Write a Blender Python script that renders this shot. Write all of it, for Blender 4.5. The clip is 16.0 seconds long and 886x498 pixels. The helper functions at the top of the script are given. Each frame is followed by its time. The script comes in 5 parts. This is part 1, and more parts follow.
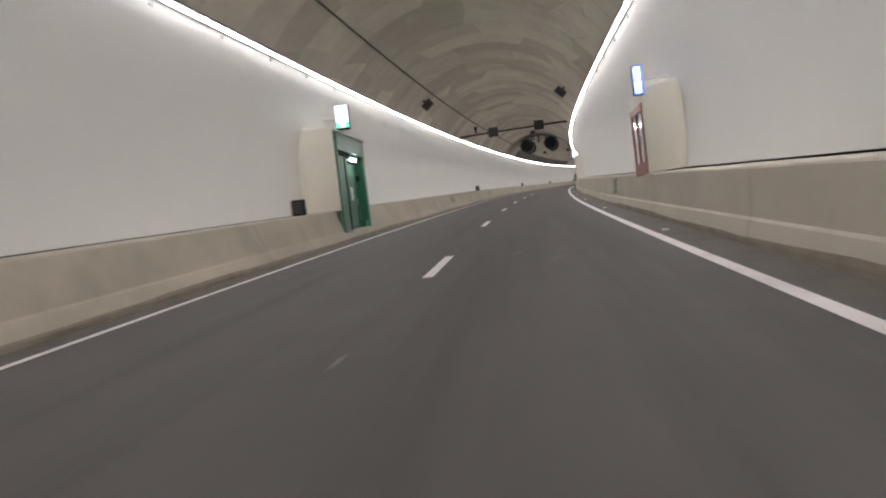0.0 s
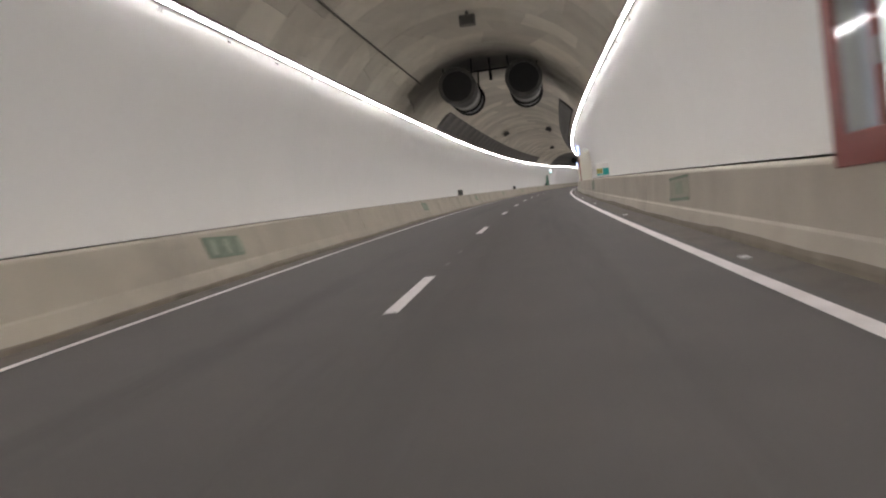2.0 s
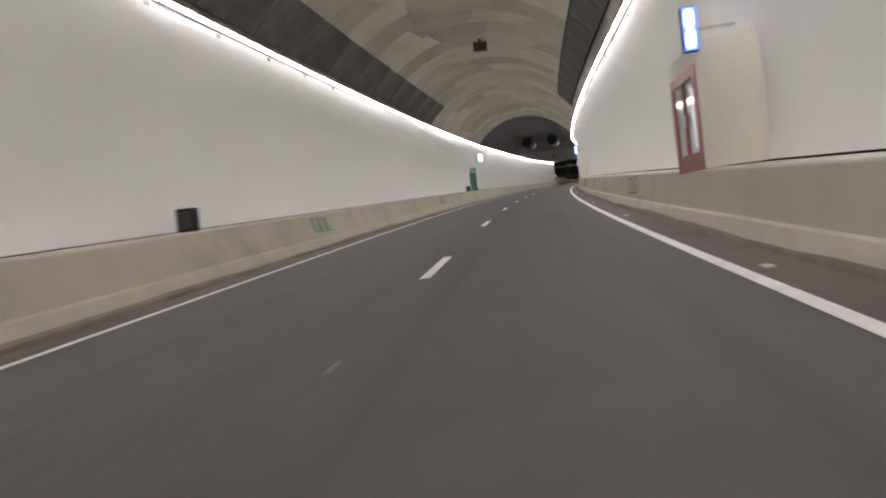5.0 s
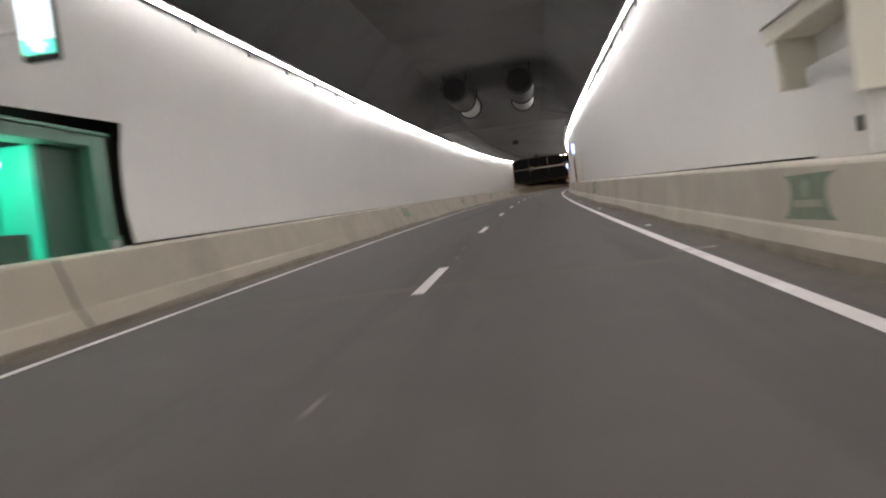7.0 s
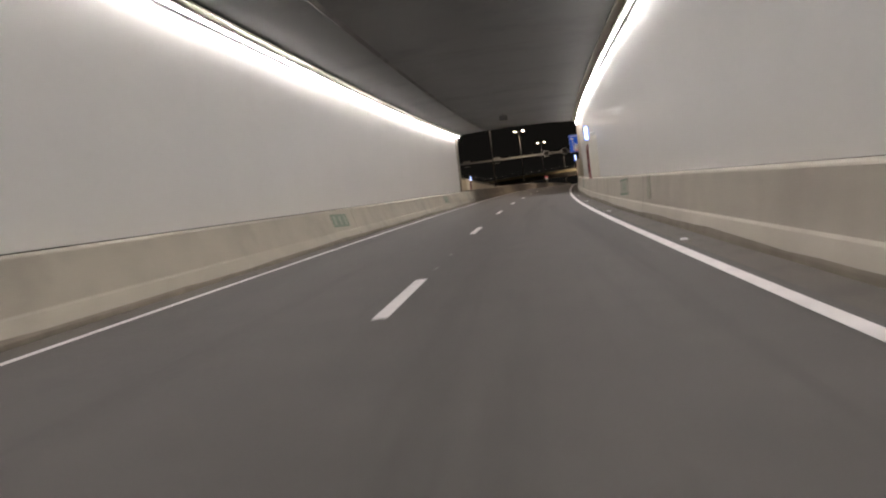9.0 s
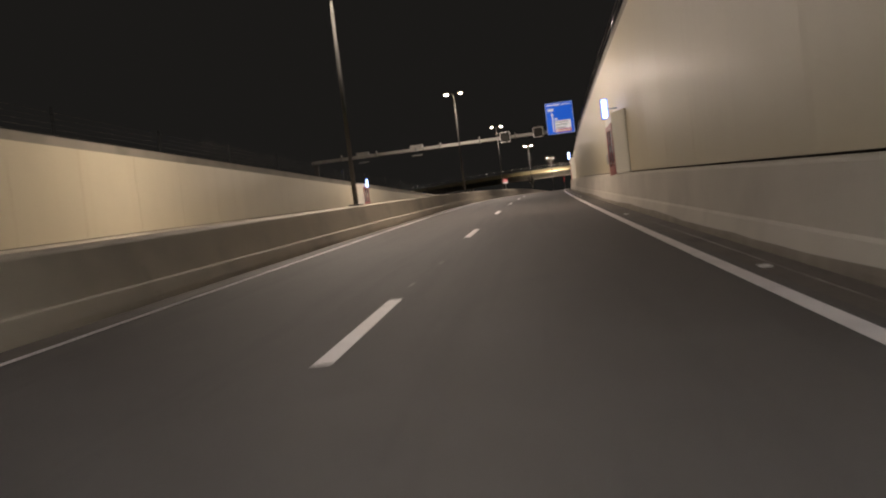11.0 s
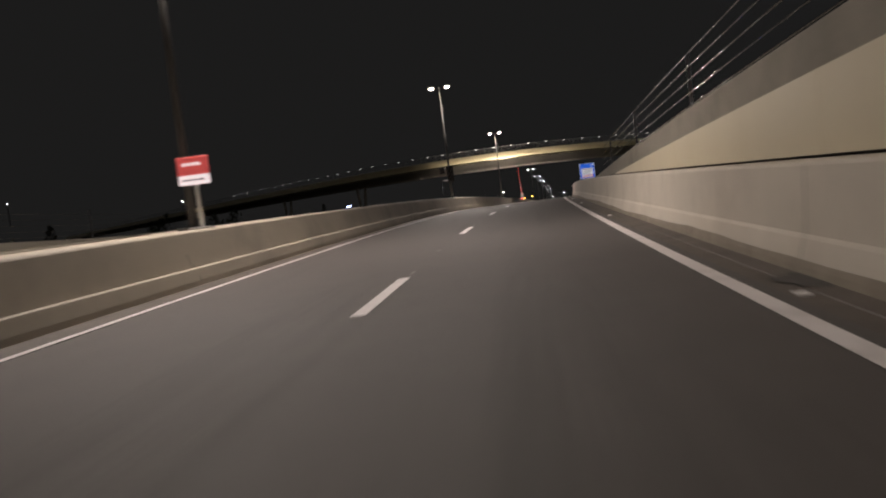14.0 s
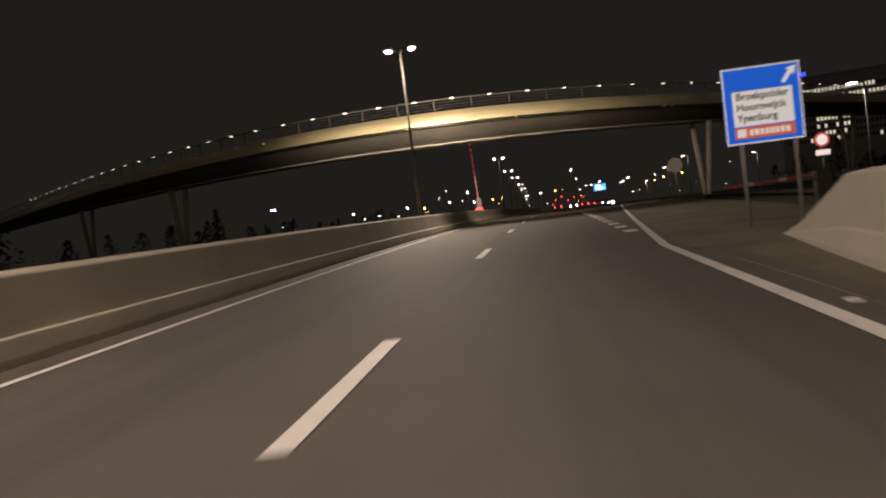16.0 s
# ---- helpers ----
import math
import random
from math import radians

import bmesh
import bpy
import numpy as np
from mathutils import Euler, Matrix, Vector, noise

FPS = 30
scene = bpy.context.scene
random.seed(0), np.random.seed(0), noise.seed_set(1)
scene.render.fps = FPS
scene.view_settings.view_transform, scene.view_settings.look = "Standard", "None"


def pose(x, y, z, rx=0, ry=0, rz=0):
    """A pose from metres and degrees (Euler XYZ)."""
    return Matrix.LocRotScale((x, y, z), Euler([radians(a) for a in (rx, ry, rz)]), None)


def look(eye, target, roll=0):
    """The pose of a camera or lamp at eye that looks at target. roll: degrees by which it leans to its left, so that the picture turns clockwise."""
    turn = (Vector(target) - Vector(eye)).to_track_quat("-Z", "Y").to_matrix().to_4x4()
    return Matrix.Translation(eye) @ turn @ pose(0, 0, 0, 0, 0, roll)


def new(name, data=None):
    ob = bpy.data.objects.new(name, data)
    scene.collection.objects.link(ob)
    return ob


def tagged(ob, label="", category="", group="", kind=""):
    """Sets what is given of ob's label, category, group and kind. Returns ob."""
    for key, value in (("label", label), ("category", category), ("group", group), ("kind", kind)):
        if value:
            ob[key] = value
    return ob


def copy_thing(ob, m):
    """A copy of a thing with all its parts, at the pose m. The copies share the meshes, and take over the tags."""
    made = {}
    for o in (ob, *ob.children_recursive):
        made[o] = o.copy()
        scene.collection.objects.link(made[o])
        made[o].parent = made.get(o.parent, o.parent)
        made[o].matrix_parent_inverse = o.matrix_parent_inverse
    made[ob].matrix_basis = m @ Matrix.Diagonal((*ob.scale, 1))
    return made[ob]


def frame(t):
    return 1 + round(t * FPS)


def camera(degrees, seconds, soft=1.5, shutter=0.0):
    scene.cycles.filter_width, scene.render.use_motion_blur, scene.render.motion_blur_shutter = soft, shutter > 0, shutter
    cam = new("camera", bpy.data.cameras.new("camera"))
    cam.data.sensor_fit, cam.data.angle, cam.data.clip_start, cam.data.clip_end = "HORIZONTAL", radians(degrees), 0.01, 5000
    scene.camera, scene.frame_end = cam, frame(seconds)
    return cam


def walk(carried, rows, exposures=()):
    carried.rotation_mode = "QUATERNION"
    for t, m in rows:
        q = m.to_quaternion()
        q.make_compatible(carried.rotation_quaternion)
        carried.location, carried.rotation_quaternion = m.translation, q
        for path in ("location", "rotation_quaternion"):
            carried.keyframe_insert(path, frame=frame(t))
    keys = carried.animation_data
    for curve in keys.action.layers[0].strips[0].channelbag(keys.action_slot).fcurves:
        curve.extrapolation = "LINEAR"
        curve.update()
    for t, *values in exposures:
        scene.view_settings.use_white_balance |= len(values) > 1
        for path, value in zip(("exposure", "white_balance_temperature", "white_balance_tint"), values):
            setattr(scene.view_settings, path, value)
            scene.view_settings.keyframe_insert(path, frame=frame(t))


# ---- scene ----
cam = camera(57.47, 16.0, soft=2.1, shutter=0.22)
KNOTS = np.arange(-40.0, 701.0, 40.0)
TURN = [0.5848, 0.5857, 1.0470, 0.6819, 0.7429, 0.9181, 1.0086, 0.4700, 0.7312, 1.2137, 0.3941, 0.6054, 0.8744, 0.9262, 0.4794, 0.3676, 0.3898, 0.3964, 0.3958]
CREST = [-0.1424, -0.1433, 0.0374, -0.1350, -0.0673, 0.0493, -0.0763, -0.0408, -0.0634, 0.1226, -0.1041, -0.2203, -0.1188, -0.5833, -0.2500, -0.2383, 0.0000, 0.0000, 0.0000]
SLOPE0 = 0.042
ROWS = [
    (0, -1.977, -0.007, 1.056, -6.072, -1.634, 6.799),
    (0.25, -1.929, 7.823, 1.38, -5.798, -1.649, 6.785),
    (0.5, -1.842, 15.65, 1.698, -5.486, -1.649, 6.772),
    (0.75, -1.707, 23.484, 2.012, -5.132, -1.632, 6.758),
    (1, -1.52, 31.332, 2.324, -4.738, -1.601, 6.744),
    (1.25, -1.313, 39.199, 2.636, -4.362, -1.607, 6.786),
    (1.5, -1.042, 47.071, 2.95, -3.977, -1.61, 6.829),
    (1.75, -0.713, 54.953, 3.265, -3.618, -1.627, 6.871),
    (2, -0.324, 62.81, 3.578, -3.296, -1.66, 6.913),
    (2.25, 0.097, 70.587, 3.884, -2.942, -1.697, 6.861),
    (2.5, 0.567, 78.356, 4.183, -2.621, -1.749, 6.808),
    (2.75, 1.125, 86.183, 4.478, -2.255, -1.807, 6.834),
    (3, 1.727, 94.023, 4.766, -1.886, -1.86, 6.86),
    (3.25, 2.343, 101.855, 5.047, -1.493, -1.916, 6.851),
    (3.5, 2.999, 109.669, 5.322, -1.096, -1.965, 6.841),
    (3.75, 3.701, 117.449, 5.59, -0.694, -2.008, 6.832),
    (4, 4.441, 125.202, 5.853, -0.286, -2.045, 6.822),
    (4.25, 5.241, 132.924, 6.112, 0.07, -2.064, 6.832),
    (4.5, 6.082, 140.613, 6.368, 0.438, -2.073, 6.842),
    (4.75, 6.972, 148.272, 6.623, 0.821, -2.072, 6.852),
    (5, 7.909, 155.904, 6.878, 1.218, -2.062, 6.862),
    (5.25, 8.897, 163.512, 7.135, 1.627, -2.045, 6.872),
    (5.5, 9.937, 171.099, 7.393, 2.044, -2.035, 6.882),
    (5.75, 11.03, 178.669, 7.652, 2.469, -2.036, 6.891),
    (6, 12.178, 186.223, 7.909, 2.9, -2.047, 6.901),
    (6.25, 13.381, 193.766, 8.165, 3.339, -2.068, 6.911),
    (6.5, 14.616, 201.3, 8.417, 3.794, -2.103, 6.882),
    (6.75, 15.911, 208.837, 8.666, 4.149, -1.998, 7.079),
    (7, 17.271, 216.423, 8.913, 4.459, -1.891, 7.277),
    (7.25, 18.762, 224.097, 9.159, 4.649, -2.025, 7.243),
    (7.5, 20.262, 231.764, 9.402, 4.928, -2.097, 7.134),
    (7.75, 21.785, 239.424, 9.642, 5.2, -2.152, 7.007),
    (8, 23.335, 247.061, 9.879, 5.463, -2.207, 6.879),
    (8.25, 24.909, 254.659, 10.113, 5.747, -2.263, 6.752),
    (8.5, 26.507, 262.203, 10.341, 6.051, -2.321, 6.624),
    (8.75, 28.108, 269.696, 10.566, 6.373, -2.336, 6.582),
    (9, 29.738, 277.14, 10.785, 6.714, -2.352, 6.539),
    (9.25, 31.408, 284.538, 11, 7.062, -2.369, 6.516),
    (9.5, 33.164, 291.983, 11.215, 7.358, -2.393, 6.572),
    (9.75, 34.988, 299.477, 11.433, 7.701, -2.401, 6.627),
    (10, 36.878, 307.005, 11.653, 8.085, -2.395, 6.682),
    (10.25, 38.847, 314.551, 11.88, 8.517, -2.37, 6.737),
    (10.5, 40.884, 322.101, 12.113, 8.96, -2.34, 6.792),
    (10.75, 42.991, 329.639, 12.352, 9.338, -2.327, 6.847),
    (11, 45.149, 337.154, 12.594, 9.648, -2.333, 6.902),
    (11.25, 47.348, 344.635, 12.835, 9.884, -2.359, 6.957),
    (11.5, 49.435, 352.127, 13.074, 10.515, -2.404, 6.696),
    (11.75, 51.71, 359.64, 13.31, 10.742, -2.524, 6.827),
    (12, 54.023, 367.181, 13.539, 10.977, -2.657, 6.959),
    (12.25, 56.385, 374.719, 13.761, 11.291, -2.695, 6.943),
    (12.5, 58.772, 382.217, 13.97, 11.624, -2.744, 6.928),
    (12.75, 61.158, 389.632, 14.167, 11.973, -2.793, 6.94),
    (13, 63.571, 397.063, 14.352, 12.348, -2.813, 7.061),
    (13.25, 66.058, 404.534, 14.525, 12.691, -2.909, 7.091),
    (13.5, 68.584, 411.988, 14.688, 13.058, -2.996, 7.121),
    (13.75, 71.113, 419.351, 14.837, 13.259, -3.053, 7.088),
    (14, 73.68, 426.69, 14.977, 13.482, -3.101, 7.055),
    (14.25, 76.254, 434.053, 15.109, 13.551, -3.065, 7.096),
    (14.5, 78.895, 441.457, 15.233, 13.631, -3.057, 7.136),
    (14.75, 81.596, 448.989, 15.343, 13.889, -3.083, 7.056),
    (15, 84.37, 456.555, 15.433, 14.155, -3.152, 6.975),
    (15.25, 87.274, 464.083, 15.495, 14.345, -3.159, 7.092),
    (15.5, 90.233, 471.582, 15.522, 14.535, -3.205, 7.209),
    (15.75, 93.21, 479.026, 15.516, 15.005, -3.335, 7.135),
    (16, 96.232, 486.434, 15.478, 15.431, -3.432, 7.06),
]
EXPOSURES = [(0, 0.0, 6500, 10), (4.2, 0.04, 6600, 10), (7.0, 0.2, 6600, 10), (8.0, 0.32, 6700, 10), (9.2, 0.5, 6750, 10), (10.6, 0.75, 6600, 10), (11.2, 1.7, 6500, 10), (11.5, 1.8, 6500, 10), (11.65, 1.45, 6600, 10), (12.0, 1.45, 6900, 10), (12.5, 1.5, 6700, 10), (13.0, 1.55, 5950, 10), (13.5, 1.62, 6400, 10), (14.0, 1.55, 6000, 10), (14.5, 1.67, 6200, 10), (15.0, 1.7, 6000, 10), (15.5, 1.65, 5750, 10), (16, 1.75, 6950, 10)]


NS = np.arange(-40.0, 701.0, 5.0)


def _sum(a):
    c = np.concatenate([[0.0], np.cumsum((a[1:] + a[:-1]) * 2.5)])
    return c - c[8]


HEAD = _sum(np.interp(NS, KNOTS, TURN) * 1e-3)
GRADE = _sum(np.interp(NS, KNOTS, CREST) * 1e-3) + SLOPE0
PX, PY, PZ = _sum(np.sin(HEAD)), _sum(np.cos(HEAD)), _sum(GRADE)


def place(s, lat=0.0, z=0.0):
    """World point at s metres along the road, lat to its right and z above it."""
    q = min(max(s, -40.0), 700.0)
    h = float(np.interp(q, NS, HEAD))
    e = s - q
    g = float(np.interp(q, NS, GRADE)) if e else 0.0
    x, y, w = (float(np.interp(q, NS, a)) for a in (PX, PY, PZ))
    return Vector((x + lat * math.cos(h) + e * math.sin(h), y - lat * math.sin(h) + e * math.cos(h), w + z + e * g))


def at(s, lat=0.0, z=0.0, sloped=False, turn=0.0):
    """Pose at a road place: x to the right, y ahead, z up."""
    h = float(np.interp(s, NS, HEAD)) + radians(turn)
    g = float(np.interp(s, NS, GRADE)) if sloped else 0.0
    f = Vector((math.sin(h), math.cos(h), g)).normalized()
    r = Vector((math.cos(h), -math.sin(h), 0.0))
    u = r.cross(f)
    m = Matrix((r, f, u)).transposed().to_4x4()
    m.translation = place(s, lat, z)
    return m


def eye_pose(x, y, z, yaw, pitch, roll):
    a, b = radians(yaw), radians(pitch)
    d = Vector((math.sin(a) * math.cos(b), math.cos(a) * math.cos(b), math.sin(b)))
    e = Vector((x, y, z))
    return look(e, e + 10 * d, -roll)


walk(cam, [(r[0], eye_pose(*r[1:])) for r in ROWS], EXPOSURES)

# ---------------------------------------------------------------- night sky
world = bpy.data.worlds.new("night")
scene.world = world
world.use_nodes = True
bg = world.node_tree.nodes["Background"]
bg.inputs[0].default_value = (0.80, 0.74, 0.67, 1)
bg.inputs[1].default_value = 0.005

STRIP_GLOW = 54.0
LAMP_WATTS = 1200.0

# ---------------------------------------------------------------- materials


def mk(name, col, rough=0.6, metal=0.0, var=0.12, size=1.5, grain=40.0, bump=0.0, island=0.0, each=0.0, coat=0.0, spec=0.5, stain=None, uv=False):
    """A procedural surface: base colour varied at two scales, with grain in the relief."""
    m = bpy.data.materials.new(name)
    m.use_nodes = True
    nt = m.node_tree
    b = nt.nodes["Principled BSDF"]
    b.inputs["Roughness"].default_value = rough
    b.inputs["Metallic"].default_value = metal
    b.inputs["Specular IOR Level"].default_value = spec
    b.inputs["Coat Weight"].default_value = coat
    b.inputs["Coat Roughness"].default_value = 0.26
    tc = nt.nodes.new("ShaderNodeTexCoord")
    out = tc.outputs["UV" if uv else "Object"]
    n1 = nt.nodes.new("ShaderNodeTexNoise")
    n1.inputs["Scale"].default_value = 1.0 / size
    n1.inputs["Detail"].default_value = 5
    n2 = nt.nodes.new("ShaderNodeTexNoise")
    n2.inputs["Scale"].default_value = grain
    n2.inputs["Detail"].default_value = 3
    nt.links.new(out, n1.inputs["Vector"])
    nt.links.new(out, n2.inputs["Vector"])
    mix = nt.nodes.new("ShaderNodeMath")
    mix.operation = "ADD"
    nt.links.new(n1.outputs["Fac"], mix.inputs[0])
    half = nt.nodes.new("ShaderNodeMath")
    half.operation = "MULTIPLY"
    half.inputs[1].default_value = 0.5
    nt.links.new(n2.outputs["Fac"], half.inputs[0])
    nt.links.new(half.outputs[0], mix.inputs[1])
    fac = mix.outputs[0]
    rng = nt.nodes.new("ShaderNodeMapRange")
    rng.inputs["From Min"].default_value, rng.inputs["From Max"].default_value = 0.45, 1.05
    rng.inputs["To Min"].default_value, rng.inputs["To Max"].default_value = 1 - var, 1 + var
    nt.links.new(fac, rng.inputs["Value"])
    val = rng.outputs[0]
    if island or each:
        src = nt.nodes.new("ShaderNodeNewGeometry" if island else "ShaderNodeObjectInfo")
        r2 = nt.nodes.new("ShaderNodeMapRange")
        k = island or each
        r2.inputs["To Min"].default_value, r2.inputs["To Max"].default_value = 1 - k, 1 + k
        nt.links.new(src.outputs["Random Per Island" if island else "Random"], r2.inputs["Value"])
        mu = nt.nodes.new("ShaderNodeMath")
        mu.operation = "MULTIPLY"
        nt.links.new(val, mu.inputs[0])
        nt.links.new(r2.outputs[0], mu.inputs[1])
        val = mu.outputs[0]
    vm = nt.nodes.new("ShaderNodeVectorMath")
    vm.operation = "SCALE"
    vm.inputs[0].default_value = col
    nt.links.new(val, vm.inputs["Scale"])
    last = vm.outputs[0]
    if stain:
        n3 = nt.nodes.new("ShaderNodeTexNoise")
        n3.inputs["Scale"].default_value = stain[1]
        n3.inputs["Detail"].default_value = 6
        n3.inputs["Roughness"].default_value = 0.65
        mp = nt.nodes.new("ShaderNodeMapping")
        mp.inputs["Scale"].default_value = stain[3] if len(stain) > 3 else (1, 1, 1)
        nt.links.new(out, mp.inputs["Vector"])
        nt.links.new(mp.outputs[0], n3.inputs["Vector"])
        cr = nt.nodes.new("ShaderNodeMapRange")
        cr.inputs["From Min"].default_value, cr.inputs["From Max"].default_value = 0.5, 0.72
        cr.inputs["To Max"].default_value = stain[2]
        nt.links.new(n3.outputs["Fac"], cr.inputs["Value"])
        mx = nt.nodes.new("ShaderNodeMix")
        mx.data_type = "RGBA"
        mx.inputs["B"].default_value = (*stain[0], 1)
        nt.links.new(cr.outputs[0], mx.inputs["Factor"])
        nt.links.new(last, mx.inputs["A"])
        last = mx.outputs["Result"]
    nt.links.new(last, b.inputs["Base Color"])
    rr = nt.nodes.new("ShaderNodeMapRange")
    rr.inputs["To Min"].default_value, rr.inputs["To Max"].default_value = max(rough - 0.1, 0.02), min(rough + 0.1, 1)
    nt.links.new(n1.outputs["Fac"], rr.inputs["Value"])
    nt.links.new(rr.outputs[0], b.inputs["Roughness"])
    if bump:
        bp = nt.nodes.new("ShaderNodeBump")
        bp.inputs["Strength"].default_value = bump
        bp.inputs["Distance"].default_value = 0.01
        nt.links.new(n2.outputs["Fac"], bp.inputs["Height"])
        nt.links.new(bp.outputs[0], b.inputs["Normal"])
    return m


def glow(name, col, power):
    m = bpy.data.materials.new(name)
    m.use_nodes = True
    b = m.node_tree.nodes["Principled BSDF"]
    b.inputs["Base Color"].default_value = (*col, 1)
    b.inputs["Emission Color"].default_value = (*col, 1)
    b.inputs["Emission Strength"].default_value = power
    b.inputs["Roughness"].default_value = 0.4
    return m


M = {}
M["asphalt"] = mk("asphalt", (0.112, 0.102, 0.096), 0.72, spec=0.26, var=0.17, size=0.9, grain=120, bump=0.6, stain=((0.068, 0.063, 0.060), 0.9, 0.75, (1, 0.035, 1)), uv=True)
M["gutter"] = mk("dirty gutter concrete", (0.105, 0.088, 0.073), 0.75, var=0.2, size=0.8, grain=70, bump=0.4, stain=((0.05, 0.042, 0.036), 0.9, 0.8))
M["coping"] = mk("weathered grey coping", (0.215, 0.195, 0.16), 0.85, var=0.18, size=1.3, grain=45, bump=0.3, stain=((0.12, 0.11, 0.085), 0.5, 0.7))
M["wire"] = mk("bright drawn steel wire", (0.45, 0.43, 0.4), 0.12, metal=1.0, var=0.1, size=0.4)
M["conduit"] = mk("dusty cable conduit", (0.11, 0.1, 0.088), 0.8, var=0.25, size=0.6)
M["yellowfilm"] = mk("pale yellow sign film", (0.55, 0.52, 0.16), 0.5, var=0.1, size=0.2)
M["grime"] = mk("splashed road grime", (0.25, 0.215, 0.17), 0.9, var=0.3, size=0.5, grain=45, bump=0.3, stain=((0.26, 0.225, 0.185), 1.2, 0.8))
M["tealfilm"] = mk("teal sign film", (0.03, 0.42, 0.40), 0.5, var=0.1, size=0.2)
M["paint"] = mk("road paint", (0.82, 0.78, 0.77), 0.55, var=0.10, size=0.5, grain=90, bump=0.4, stain=((0.45, 0.42, 0.40), 2.5, 0.5))
M["tickpaint"] = mk("scuffed road paint", (0.36, 0.34, 0.32), 0.65, var=0.3, size=0.15, grain=60, bump=0.3)
M["wornpaint"] = mk("worn road paint", (0.175, 0.16, 0.15), 0.65, var=0.25, size=0.3, grain=90, bump=0.3)
M["barrier"] = mk("barrier concrete", (0.46, 0.415, 0.335), 0.8, var=0.12, size=1.6, grain=60, bump=0.25, stain=((0.31, 0.275, 0.23), 0.4, 0.75))
# less yellow concrete for the right barrier, lightened in place of headlights
M["barrier_headlit"] = mk("barrier concrete paled for headlights", (0.535, 0.487, 0.413), 0.8, var=0.11, size=1.4, grain=60, bump=0.25, stain=((0.40, 0.355, 0.3), 0.35, 0.7))
M["panel"] = mk("white wall panel", (0.69, 0.674, 0.652), 0.5, var=0.03, size=2.0, grain=8, each=0.006, coat=0.1, spec=0.4)
M["rampclad"] = mk("tan wall cladding", (0.51, 0.452, 0.32), 0.5, var=0.05, size=1.6, grain=12, each=0.012, coat=0.03, spec=0.35, stain=((0.47, 0.40, 0.27), 0.7, 0.4, (1.3, 1.3, 0.1)))
M["cream"] = mk("cream housing panel", (0.70, 0.665, 0.575), 0.5, var=0.04, size=0.9, grain=30)
M["lining"] = mk("lining concrete", (0.58, 0.538, 0.463), 0.85, var=0.10, size=1.1, grain=35, bump=0.35, island=0.19, stain=((0.42, 0.385, 0.33), 0.3, 0.7))
M["joint"] = mk("dark joint", (0.06, 0.055, 0.05), 0.9, var=0.2)
M["board"] = mk("dark fire board", (0.08, 0.075, 0.069), 0.75, var=0.35, size=0.7, grain=25, each=0.1, stain=((0.2, 0.185, 0.165), 0.55, 0.75))
M["deck"] = mk("dark deck concrete", (0.120, 0.118, 0.116), 0.8, var=0.14, size=2.5, grain=30, bump=0.3, stain=((0.06, 0.06, 0.06), 0.25, 0.7))
M["galvpost"] = mk("dull galvanised post", (0.36, 0.35, 0.33), 0.55, metal=0.25, var=0.15, size=0.3)
M["fansteel"] = mk("dusty fan casing steel", (0.3, 0.295, 0.28), 0.45, metal=0.7, var=0.3, size=0.4, grain=12, stain=((0.1, 0.095, 0.09), 1.2, 0.7))
M["soot"] = mk("sooted steel", (0.04, 0.037, 0.034), 0.75, var=0.4, size=0.35, grain=15, stain=((0.11, 0.1, 0.09), 1.4, 0.6))
M["black"] = mk("black coated metal", (0.022, 0.021, 0.020), 0.8, spec=0.2, var=0.2, size=0.3)
M["dark"] = mk("dark grey metal", (0.06, 0.058, 0.055), 0.45, metal=0.6, var=0.2, size=0.4)
M["steel"] = mk("galvanised steel", (0.42, 0.42, 0.41), 0.4, metal=0.85, var=0.2, size=0.25, grain=15)
M["beam"] = mk("weathered grey beam paint", (0.19, 0.182, 0.17), 0.6, var=0.15, size=0.8)
M["alu"] = mk("grey metal", (0.5, 0.49, 0.47), 0.42, metal=0.7, var=0.08, size=0.5)
M["green"] = mk("green painted steel", (0.062, 0.19, 0.125), 0.4, var=0.10, size=0.7, coat=0.2)
M["green_dark"] = mk("dark green steel", (0.022, 0.085, 0.055), 0.45, var=0.12, size=0.7)
M["red"] = mk("red painted steel", (0.27, 0.046, 0.034), 0.42, var=0.1, size=0.6, coat=0.2)
M["palegreen"] = mk("faded green film", (0.195, 0.245, 0.18), 0.65, var=0.25, size=0.15, grain=25)
M["fadedgrey"] = mk("bleached green film", (0.38, 0.362, 0.288), 0.7, var=0.15, size=0.15, grain=25)
M["palewhite"] = mk("faded pale green film", (0.31, 0.34, 0.26), 0.65, var=0.2, size=0.15, grain=25)
# these sign faces glow to stand in for the headlights they throw back
M["blue"] = glow("blue sign face with headlight glow", (0.004, 0.10, 0.62), 0.199)
M["signwhite"] = glow("white sign face with headlight glow", (0.74, 0.72, 0.73), 0.156)
M["signbrown"] = glow("brown sign face with headlight glow", (0.55, 0.12, 0.045), 0.177)
M["mastpaint"] = mk("dull grey mast paint", (0.052, 0.05, 0.047), 0.7, spec=0.2, var=0.15, size=0.5)
M["white"] = mk("white sign film", (0.78, 0.77, 0.75), 0.45, var=0.05, size=0.6)
M["ink"] = mk("black lettering", (0.02, 0.02, 0.02), 0.5, var=0.05)
M["soil"] = mk("dark verge grass", (0.03, 0.034, 0.016), 0.95, var=0.35, size=2.5, grain=18, bump=0.5, stain=((0.05, 0.042, 0.026), 0.3, 0.7))
M["verge"] = mk("verge gravel and grass", (0.15, 0.13, 0.085), 0.95, var=0.3, size=1.5, grain=40, bump=0.5, stain=((0.04, 0.05, 0.022), 0.5, 0.8))
